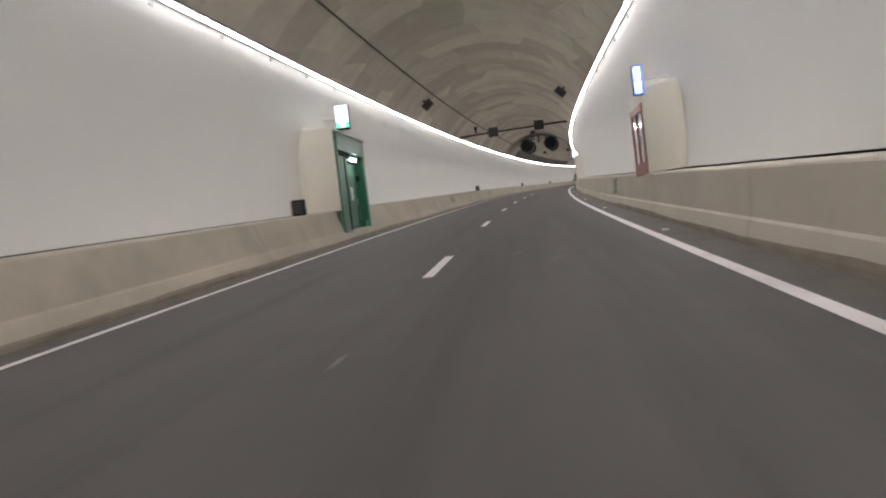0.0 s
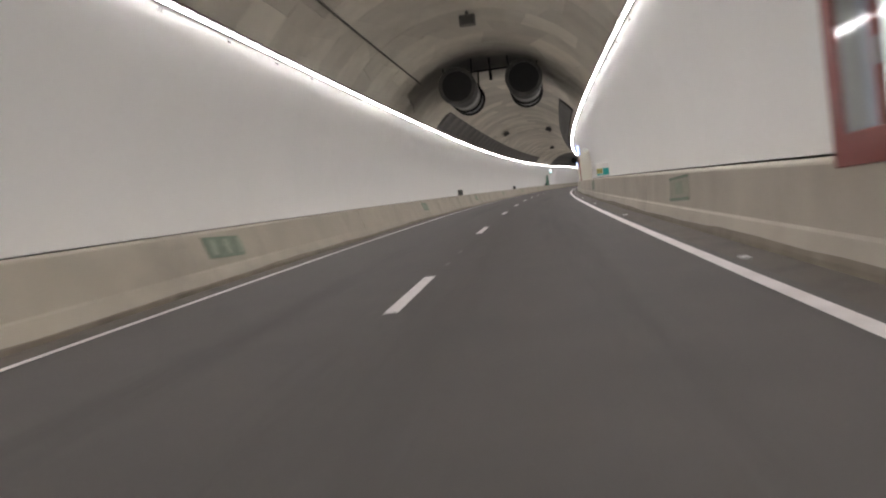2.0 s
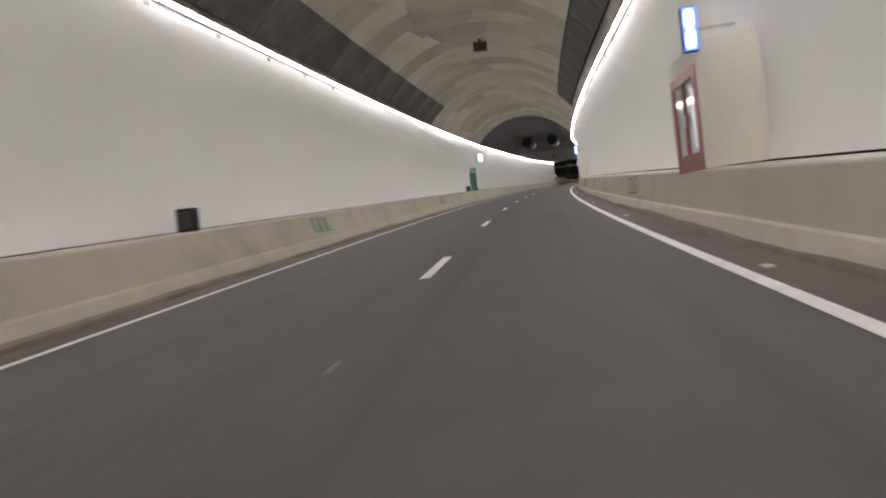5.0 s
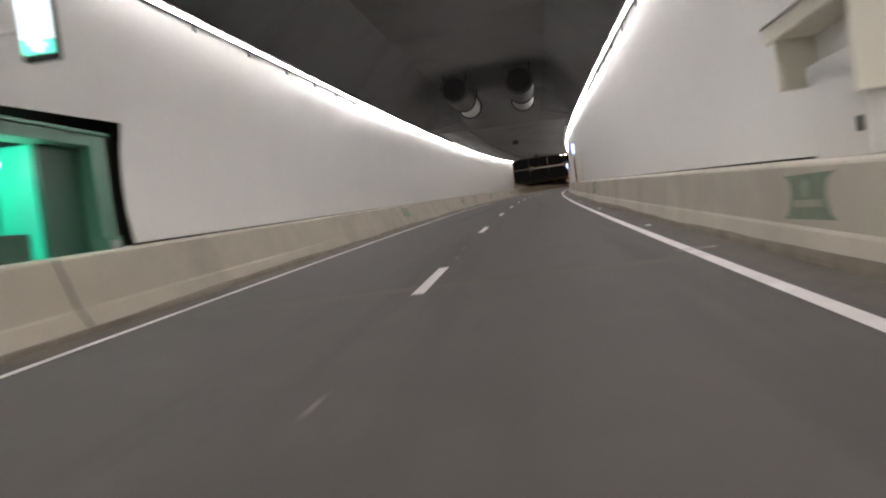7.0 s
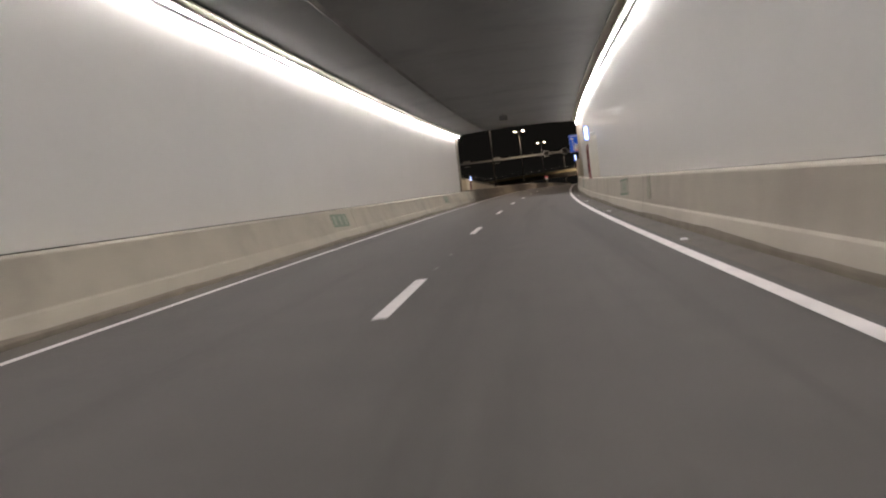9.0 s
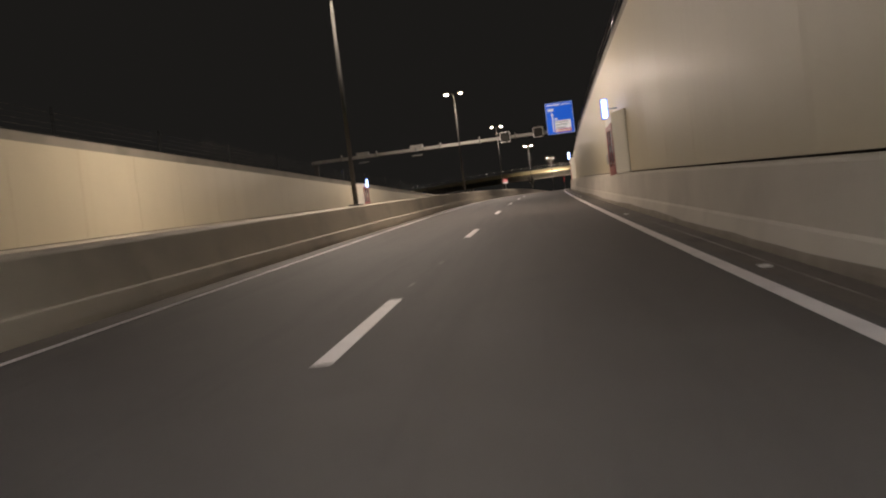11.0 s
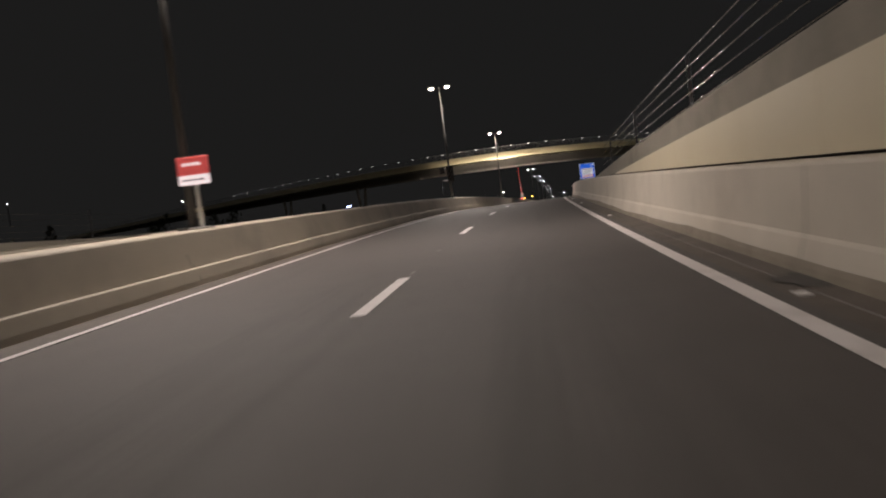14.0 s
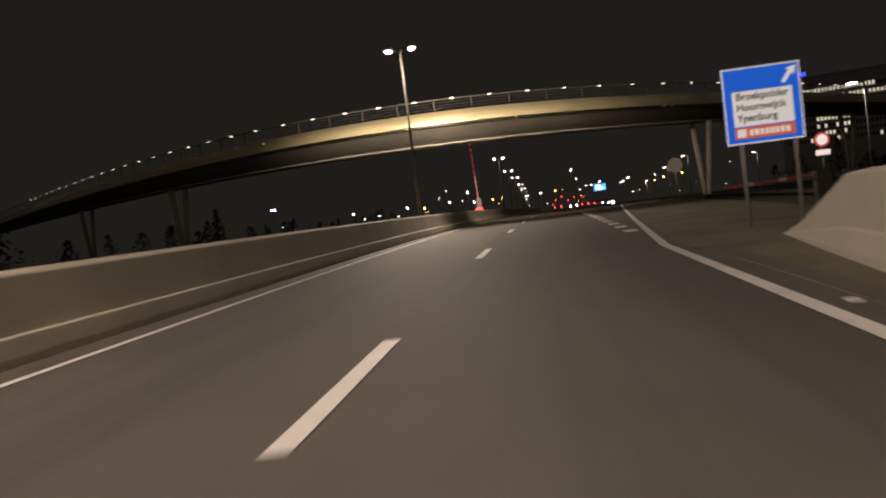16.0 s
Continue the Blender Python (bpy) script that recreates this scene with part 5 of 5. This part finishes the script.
part("arrow_head", mesh_of("arrow_head", [(-0.82, -0.068, 1.72), (-0.54, -0.068, 1.72), (-0.68, -0.068, 2.0)], [(0, 1, 2)], "signwhite"), bs)
part("arrow_head", mesh_of("arrow_head", [(-0.4, -0.068, 1.27), (-0.4, -0.068, 1.52), (-0.18, -0.068, 1.395)], [(0, 2, 1)], "signwhite"), bs)
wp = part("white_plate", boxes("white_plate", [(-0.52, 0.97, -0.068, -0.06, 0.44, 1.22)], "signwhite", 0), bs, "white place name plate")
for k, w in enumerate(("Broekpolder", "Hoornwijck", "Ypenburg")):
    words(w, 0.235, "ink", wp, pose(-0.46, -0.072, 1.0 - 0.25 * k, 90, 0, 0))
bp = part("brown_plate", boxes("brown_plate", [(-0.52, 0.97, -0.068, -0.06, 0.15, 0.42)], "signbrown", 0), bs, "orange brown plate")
for row in bars_of_text(-0.16, 0.88, 0.22, 0.13, -0.069, rnd) + [(-0.47, -0.25, -0.074, -0.069, 0.18, 0.39)]:
    part("text_bar", boxes("text_bar", [row], "signwhite", 0), bp)
for x in (-0.8, 0.8):
    part("bracket", boxes("bracket", [(x - 0.05, x + 0.05, 0.0, 0.22, 0.05, 0.22)], "alu", 0.01), bs)

# ---------------------------------------------------------------- roadside things outdoors
for s in (366.0, 412.0):
    emergency_post(s, COVER_R, True)
emergency_post_at(at(413.2, -17.62, 0.93, turn=180), 0.45)

rs = thing("red_sign", at(450.4, -8.17, 0.92), "small red and white lit notice sign on a steel post", "road sign")
part("post", tube("post", [((0, 0.05, 0), (0, 0.05, 1.4), 0.05, 0.05)], "steel"), rs, "steel post")
part("base_plate", boxes("base_plate", [(-0.2, 0.2, -0.15, 0.25, 0, 0.04)], "steel", 0.01), rs)
part("red_face", boxes("red_face", [(-0.325, 0.325, -0.03, 0.0, 1.09, 1.45)], "signred", 0.01), rs, "red sign face")
part("white_face", boxes("white_face", [(-0.325, 0.325, -0.03, 0.0, 0.89, 1.085)], "signpale", 0.01), rs, "pale lower sign face")
for row in bars_of_text(-0.22, 0.22, 1.27, 0.06, -0.031, rnd):
    part("text_bar", boxes("text_bar", [row], "signpale", 0), rs, "pale unreadable bar")
for row in bars_of_text(-0.24, 0.2, 0.97, 0.035, -0.031, rnd):
    part("text_bar", boxes("text_bar", [row], "ink", 0), rs, "dark unreadable bar")

sm = thing("signal_mast", at(495.6, -8.38, 0.92), "steel mast with dark signal heads on the concrete median", "signal mast")
part("pole", tube("pole", [((0, 0, 0), (0, 0, 2.55), 0.07, 0.055)], "mastpaint"), sm, "dull grey pole")
part("base_plate", boxes("base_plate", [(-0.26, 0.26, -0.16, 0.16, 0, 0.05)], "steel", 0.01), sm)
head = part("signal_head", boxes("signal_head", [(-0.2, 0.3, -0.26, -0.06, 1.22, 2.5)], "black", 0.04), sm, "dark signal head")
for z in (1.55, 1.95, 2.36):
    part("visor", tube_ring("visor", 0.13, 0.015, 0, 0.16, "dark"), head, "round visor", pose(0.06, -0.42, z - 0.14, 0, 0, 0))
side = part("side_head", boxes("side_head", [(-0.74, -0.36, -0.2, 0.04, 1.95, 2.48)], "black", 0.03), sm, "small dark side head")
part("visor", tube_ring("visor", 0.12, 0.015, 0, 0.14, "dark"), side, "round visor", pose(-0.55, -0.34, 2.2, 0, 0, 0))
for z in (1.4, 2.3):
    part("bracket", boxes("bracket", [(-0.6, 0.1, -0.07, -0.03, z, z + 0.04)], "steel", 0.005), sm)

es = thing("exit_sign", at(514.5, 2.26, -0.05), "blue exit sign with white place names on two posts", "road sign")
for x in (-0.42, 0.55):
    part("post", tube("post", [((x, 0.05, 0), (x, 0.05, 3.0), 0.035, 0.035)], "galvpost"), es, "steel post")
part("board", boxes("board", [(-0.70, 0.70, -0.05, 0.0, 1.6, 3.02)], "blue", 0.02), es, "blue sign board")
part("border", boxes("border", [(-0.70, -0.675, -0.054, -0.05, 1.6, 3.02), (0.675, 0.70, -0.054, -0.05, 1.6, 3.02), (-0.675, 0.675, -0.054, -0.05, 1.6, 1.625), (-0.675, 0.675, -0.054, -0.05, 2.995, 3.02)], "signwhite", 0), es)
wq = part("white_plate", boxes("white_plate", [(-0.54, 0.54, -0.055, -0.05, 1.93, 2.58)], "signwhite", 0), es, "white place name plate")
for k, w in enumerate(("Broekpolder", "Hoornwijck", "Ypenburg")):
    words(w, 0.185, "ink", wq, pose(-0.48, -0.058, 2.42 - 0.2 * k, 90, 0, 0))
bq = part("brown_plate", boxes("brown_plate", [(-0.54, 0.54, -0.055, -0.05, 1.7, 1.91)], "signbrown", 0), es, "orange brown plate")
for row in bars_of_text(-0.28, 0.5, 1.75, 0.11, -0.056, rnd) + [(-0.5, -0.34, -0.06, -0.056, 1.73, 1.88)]:
    part("text_bar", boxes("text_bar", [row], "signwhite", 0), bq)
part("arrow", mesh_of("arrow", [(0.36, -0.055, 2.68), (0.42, -0.055, 2.64), (0.56, -0.055, 2.82), (0.60, -0.055, 2.76), (0.64, -0.055, 2.95), (0.44, -0.055, 2.9), (0.50, -0.055, 2.87)], [(0, 1, 2, 6), (2, 3, 4, 5, 6)], "signwhite"), es, "white slanting arrow")

ne = thing("closed_road_sign", at(533.0, 9.16, -0.05), "round red and white traffic sign on a steel post", "road sign")
part("post", tube("post", [((0, 0.06, 0), (0, 0.06, 2.4), 0.035, 0.035)], "steel"), ne)
part("disc", tube("disc", [((0, 0.02, 2.08), (0, -0.01, 2.08), 0.30, 0.30)], "signred", 28), ne, "red rim")
part("disc_face", tube("disc_face", [((0, -0.01, 2.08), (0, -0.02, 2.08), 0.215, 0.215)], "signpale", 28), ne, "pale disc face")
part("plate", boxes("plate", [(-0.28, 0.28, -0.02, 0.01, 1.46, 1.68)], "signpale", 0.01), ne, "pale plate below")

bg2 = thing("traffic_sign", at(545.0, 5.1, -0.05), "grey back of a traffic sign on a steel post", "road sign")
part("post", tube("post", [((0, 0, 0), (0, 0, 2.5), 0.035, 0.035)], "steel"), bg2)
part("plate", tube("plate", [((0, -0.05, 2.1), (0, -0.03, 2.1), 0.42, 0.42)], "alu", 8, False), bg2, "grey octagonal plate")


def boom(m, length, rise, name, label):
    t = thing(name, m, label, "barrier gate", "barrier gates")
    part("cabinet", boxes("cabinet", [(-0.2, 0.2, -0.2, 0.2, 0, 1.05)], "dark", 0.02), t, "dark drive cabinet")
    if rise > 45:
        part("base_lamp", boxes("base_lamp", [(-0.3, 0.3, -0.26, -0.2, 0.1, 0.26)], "boomlamp", 0.02), t, "red lamp on the cabinet")
    arm = part("arm", boxes("arm", [(0, length, -0.03, 0.03, -0.045, 0.045)], "red" if rise < 45 else "dark", 0.01), t, "slim barrier arm", pose(0, -0.24, 0.95, 0, -rise, 0))
    n = int(length / 0.45)
    for i in range(n):
        if i % 2 == 0 and rise < 45:
            part("white_band", boxes("white_band", [(0.45 * i, 0.45 * i + 0.2, -0.034, 0.034, -0.049, 0.049)], "fadedgrey", 0), arm)
        part("lamp", boxes("lamp", [(0.45 * i + 0.05, 0.45 * i + (0.38 if rise < 45 else 0.17), -0.05, -0.034, -0.02, 0.02)], "boomlamp", 0), arm, "small red lamp")
    return t


boom(at(522.5, 5.75, -0.2, turn=180), 2.6, -2, "exit_boom", "lowered slim red barrier arm with red lamps")
boom(at(566.0, -8.1, 0.92), 5.2, 92, "raised_boom", "raised barrier arm with a column of red lamps on the median")


def side_lamp(m, h, lens="farlens"):
    t = thing("side_lamp", m, "single-arm street lamp with a white head", "street lamp", "side street lamps")
    part("pole", tube("pole", [((0, 0, 0), (0, 0, h), 0.08, 0.05)], "steel"), t, "steel pole")
    part("arm", tube("arm", [((0, 0, h - 0.05), (-0.5, 0, h + 0.02), 0.035, 0.03)], "steel", 8), t)
    hd = part("lamp_head", boxes("lamp_head", [(-0.85, -0.4, -0.12, 0.12, h - 0.02, h + 0.08)], "alu", 0.02), t)
    part("lens", boxes("lens", [(-0.82, -0.43, -0.11, 0.11, h - 0.06, h - 0.02)], lens, 0), hd, "glowing lens")
    return t


for s, lat, h in ((533.0, 19.9, 7.0), (544.5, 15.1, 5.3), (578.0, 15.6, 5.4), (612, 15.5, 5.5), (650, 16.5, 5.6), (700, 18, 6), (760, 19, 6), (820, 21, 6.5), (640, 30, 6), (690, 34, 6.5)):
    side_lamp(at(s, lat, -0.1), h, "coldlens" if s < 560 else "farlens")

# ---------------------------------------------------------------- ring bridge


def ring_bridge():
    t = thing("ring_bridge", at(553.6, -11, 0), "pale curved footbridge with a lit parapet crossing over the road", "bridge")
    inv = t.matrix_basis.inverted()
    z0 = place(553.6).z

    axes = at(553.6, -11, 0)
    ahead, across = axes.col[1].to_3d(), axes.col[0].to_3d()

    def pt(d, back, z):
        bow = (38 if d > 0 else 26) * (math.sqrt(1 + (d / 24.0) ** 2) - 1)
        q = axes.translation + across * d + ahead * (bow + back)
        q.z = z0 + z
        return inv @ q

    ds = [-230 + 2.5 * i for i in range(122)]

    def strip(name, prof, mat, label, smooth=True):
        v, f = [], []
        for d in ds:
            v += [pt(d, b, z) for b, z in prof]
        k = len(prof)
        for i in range(len(ds) - 1):
            for j in range(k - 1):
                f.append((i * k + j, i * k + j + 1, (i + 1) * k + j + 1, (i + 1) * k + j))
        me = mesh_of(name, v, f, mat, smooth)
        me.set_sharp_from_angle(angle=radians(14))
        part(name, me, t, label)

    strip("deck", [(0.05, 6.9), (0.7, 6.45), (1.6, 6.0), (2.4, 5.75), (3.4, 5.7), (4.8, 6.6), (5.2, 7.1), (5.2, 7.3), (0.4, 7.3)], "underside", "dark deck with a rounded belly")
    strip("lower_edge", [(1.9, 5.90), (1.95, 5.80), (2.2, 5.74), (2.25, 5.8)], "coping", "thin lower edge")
    strip("fascia", [(1.25, 8.05), (0.72, 7.86), (0.33, 7.63), (0.1, 7.38), (0.01, 7.16), (-0.02, 6.98), (0.05, 6.89)], "bridge", "pale flared fascia with a rolled lip")
    strip("lip", [(-0.1 + 0.085 * math.cos(a * math.pi / 5), 6.98 + 0.085 * math.sin(a * math.pi / 5)) for a in range(11)], "lipmetal", "rounded bright metal lip")
    strip("fascia_back", [(1.25, 8.05), (1.35, 8.05), (1.35, 7.3)], "bridge", "inner face of the fascia")
    for h in (8.25, 8.45, 8.65):
        strip("rail_wire", [(1.28, h), (1.265, h + 0.015), (1.28, h + 0.03), (1.295, h + 0.015), (1.28, h)], "mastpaint", "thin dark rail wire")
    strip("handrail", [(1.22, 8.84), (1.22, 8.91), (1.34, 8.91), (1.34, 8.84), (1.22, 8.84)], "mastpaint", "dark handrail")
    rail_post = boxes("rail_post", [(-0.025, 0.025, -0.025, 0.025, 8.03, 8.85)], "mastpaint", 0)
    for i in range(40):
        a = pt(-60.7 + 2.6 * i, 1.31, 0)
        part("rail_post", rail_post, t, "", Matrix.Translation((a.x, a.y, a.z)))
    for i in range(40):
        d = -62 + 2.6 * i
        a = pt(d, 1.18, 8.875)
        part("rail_lamp", boxes("rail_lamp", [(-0.15, 0.15, -0.03, 0.03, -0.022, 0.022)], "raildot", 0), t, "small white rail lamp", Matrix.Translation(a))
    for d in (-44, -24, 22, 42):
        a = pt(d, 2.8, 5.8)
        for lean in (-0.7, 0.7):
            part("pier", tube("pier", [((a.x + 0.2 * lean, a.y, -0.4), (a.x + lean, a.y, a.z), 0.2, 0.24)], "coping", 14), t, "slim leaning concrete pier")


ring_bridge()

# ---------------------------------------------------------------- far lights and buildings
rnd = random.Random(11)


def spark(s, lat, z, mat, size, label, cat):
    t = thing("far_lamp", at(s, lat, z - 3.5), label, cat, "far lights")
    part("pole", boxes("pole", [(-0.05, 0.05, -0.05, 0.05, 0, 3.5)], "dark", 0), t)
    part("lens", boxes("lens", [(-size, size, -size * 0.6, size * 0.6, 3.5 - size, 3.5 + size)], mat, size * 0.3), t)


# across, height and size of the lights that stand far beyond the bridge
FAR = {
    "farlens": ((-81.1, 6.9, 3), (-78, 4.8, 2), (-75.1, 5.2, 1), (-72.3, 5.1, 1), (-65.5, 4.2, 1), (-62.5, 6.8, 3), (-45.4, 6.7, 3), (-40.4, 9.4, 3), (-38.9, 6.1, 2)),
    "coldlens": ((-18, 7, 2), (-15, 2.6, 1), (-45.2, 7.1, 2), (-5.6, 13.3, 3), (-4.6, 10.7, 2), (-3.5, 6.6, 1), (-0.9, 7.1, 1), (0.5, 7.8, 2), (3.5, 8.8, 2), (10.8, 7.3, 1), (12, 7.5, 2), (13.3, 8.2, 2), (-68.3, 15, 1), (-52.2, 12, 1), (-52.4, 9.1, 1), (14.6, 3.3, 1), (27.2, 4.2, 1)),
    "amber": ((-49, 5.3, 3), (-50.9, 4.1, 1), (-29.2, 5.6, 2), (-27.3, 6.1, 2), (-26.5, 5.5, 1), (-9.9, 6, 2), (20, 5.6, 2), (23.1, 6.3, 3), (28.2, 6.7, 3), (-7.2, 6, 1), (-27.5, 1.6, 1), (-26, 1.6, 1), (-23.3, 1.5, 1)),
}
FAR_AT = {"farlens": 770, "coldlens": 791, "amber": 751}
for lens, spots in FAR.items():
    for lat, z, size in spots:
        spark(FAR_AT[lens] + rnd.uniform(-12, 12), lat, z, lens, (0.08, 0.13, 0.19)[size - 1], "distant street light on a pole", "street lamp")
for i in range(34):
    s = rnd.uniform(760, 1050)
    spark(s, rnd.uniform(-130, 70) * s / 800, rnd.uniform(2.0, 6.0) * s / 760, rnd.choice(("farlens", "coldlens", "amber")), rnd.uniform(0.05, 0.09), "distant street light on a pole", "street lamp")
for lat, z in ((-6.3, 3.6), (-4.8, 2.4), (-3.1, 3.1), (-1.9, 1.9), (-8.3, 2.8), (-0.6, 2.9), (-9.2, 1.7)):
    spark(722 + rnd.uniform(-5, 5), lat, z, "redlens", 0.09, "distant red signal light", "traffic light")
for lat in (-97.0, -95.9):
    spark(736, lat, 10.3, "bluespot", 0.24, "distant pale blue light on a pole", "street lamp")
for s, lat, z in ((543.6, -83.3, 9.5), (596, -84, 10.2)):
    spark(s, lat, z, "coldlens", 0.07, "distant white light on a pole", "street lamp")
fb = thing("far_blue_sign", at(690, 4.3, 0.0), "distant lit blue traffic sign over the road", "road sign")
part("board", boxes("board", [(-1.3, 1.3, -0.1, 0.0, 3.5, 4.9)], "farblue", 0.03), fb)
part("text_bar", boxes("text_bar", [(-0.9, 0.2, -0.12, -0.1, 4.3, 4.6), (-0.9, 0.8, -0.12, -0.1, 3.8, 4.05)], "signlight", 0), fb, "pale unreadable bars")
part("post", boxes("post", [(-0.1, 0.1, 0, 0.2, 0, 3.6)], "dark", 0), fb)
gb2 = thing("lit_bollard", at(690, 6.9, -0.4), "glowing white box bollard at the nose of the exit", "bollard")
part("foot", boxes("foot", [(-0.2, 0.2, -0.2, 0.2, 0, 0.45)], "dark", 0.02), gb2)
part("lens", boxes("lens", [(-0.34, 0.34, -0.3, 0.3, 0.45, 1.2)], "signlight", 0.06), gb2, "glowing white box")


def car(m, paint, front):
    """A standing car seen from afar; front: it faces the viewer."""
    t = thing("car", m, "distant dark car with its lamps lit on the road", "car", "distant cars")
    prof = [(-2.1, 0.3), (-2.15, 0.75), (-2.0, 0.98), (-1.35, 1.38), (0.35, 1.42), (1.15, 0.98), (2.0, 0.82), (2.12, 0.5), (2.05, 0.3)]
    n = len(prof)
    v = [(x * (0.86 if z > 1.2 else 1.0), y, z) for x in (-0.86, 0.86) for y, z in prof]
    part("body", mesh_of("body", v, [tuple(range(n)), tuple(range(n, 2 * n))] + [(i, (i + 1) % n, n + (i + 1) % n, n + i) for i in range(n)], paint), t, "dark car body")
    part("rear_window", boxes("rear_window", [(-0.6, 0.6, -1.85, -1.78, 1.02, 1.26)], "ink", 0.01), t)
    for x in (-0.74, 0.74):
        for y in (-1.35, 1.3):
            part("wheel", tube("wheel", [((x - 0.1, y, 0.31), (x + 0.1, y, 0.31), 0.31, 0.31)], "black", 14), t)
        if front:
            part("headlight", boxes("headlight", [(x - 0.14, x + 0.14, 2.06, 2.14, 0.56, 0.74)], "coldlens", 0.02), t, "lit white headlight")
        else:
            part("tail_light", boxes("tail_light", [(x - 0.13, x + 0.13, -2.2, -2.1, 0.72, 0.92)], "redlens", 0.02), t, "lit red tail light")
    return t


for s, lat, front in ((690, -5.6, False), (694, -2.2, True), (700, 0.4, False), (698, 3.4, False), (702, 5.2, True), (640, -15.5, True), (668, -15.2, True)):
    car(at(s, lat, -0.02 if lat < 2 else -0.1, turn=180 if front else 0), "dark", front)


def office(m):
    """A far dark office block, its lit windows each a pane of its own."""
    t = thing("office_building", m, "dark far office block with rows of lit windows", "building")
    part("wall", boxes("wall", [(-3, 62, 0, 18, -16, 38.5)], "facade", 0.1), t, "dark facade")
    part("roof", boxes("roof", [(-3.4, 62.4, -0.4, 18.4, 38.5, 39.1)], "facade", 0.05), t)
    lit = boxes("window", [(0, 1.15, -0.12, 0, 0, 2.0)], "window", 0)
    dim = boxes("window", [(0, 1.15, -0.12, 0, 0, 2.0)], "dark", 0)
    for z, p in ((29.3, lambda i: 0.97 if i < 24 else 0.6), (25.0, lambda i: 0.15 if i < 9 else 0.75), (20.7, lambda i: 0.06), (16.4, lambda i: 0.06), (12.9, lambda i: 0.9 if 8 < i < 18 else 0.1), (8.6, lambda i: 0.8 if 9 < i < 17 else 0.1), (4.6, lambda i: 0.45 if 9 < i < 17 else 0.1), (0.9, lambda i: 0.4 if 9 < i < 17 else 0.1)):
        for i in range(30):
            part("window", lit if rnd.random() < p(i) else dim, t, "", Matrix.Translation((0.2 + i * 1.98, 0, z)))
    part("roof_sign", boxes("roof_sign", [(3.5, 12.5, -0.3, 0.0, 39.6, 41.8)], "bluelogo", 0.1), t, "glowing blue roof sign")
    for x in (5.0, 11.0):
        part("sign_post", boxes("sign_post", [(x, x + 0.3, 0.0, 0.3, 39.0, 41.0)], "dark", 0), t)
    return t


office(pose(424.0, 889.0, 21.3, 0, 0, -40.6))

wv, wf = [], []
for i in range(110):
    s = rnd.uniform(430, 900)
    lat = rnd.choice((rnd.uniform(-150, -60), rnd.uniform(-150, -75), rnd.uniform(55, 130)))
    h = rnd.uniform(3.5, 9.0)
    w = rnd.uniform(2.2, 4.8)
    for k in range(190):
        u = rnd.random()
        c = place(s, lat, 0) + Vector((rnd.gauss(0, w * 0.6) * (1.1 - u), rnd.gauss(0, w * 0.6) * (1.1 - u), u * h))
        b0 = len(wv)
        r = rnd.uniform(0.18, 0.55)
        for q in range(4):
            wv.append(c + Vector((rnd.uniform(-r, r), rnd.uniform(-r, r), rnd.uniform(-r, r))))
        wf += [(b0, b0 + 1, b0 + 2), (b0, b0 + 2, b0 + 3)]
tagged(new("far_woods", mesh_of("far_woods", wv, wf, "bark")), "dark night-time shrubs and trees beyond the road", "trees", kind="stuff")
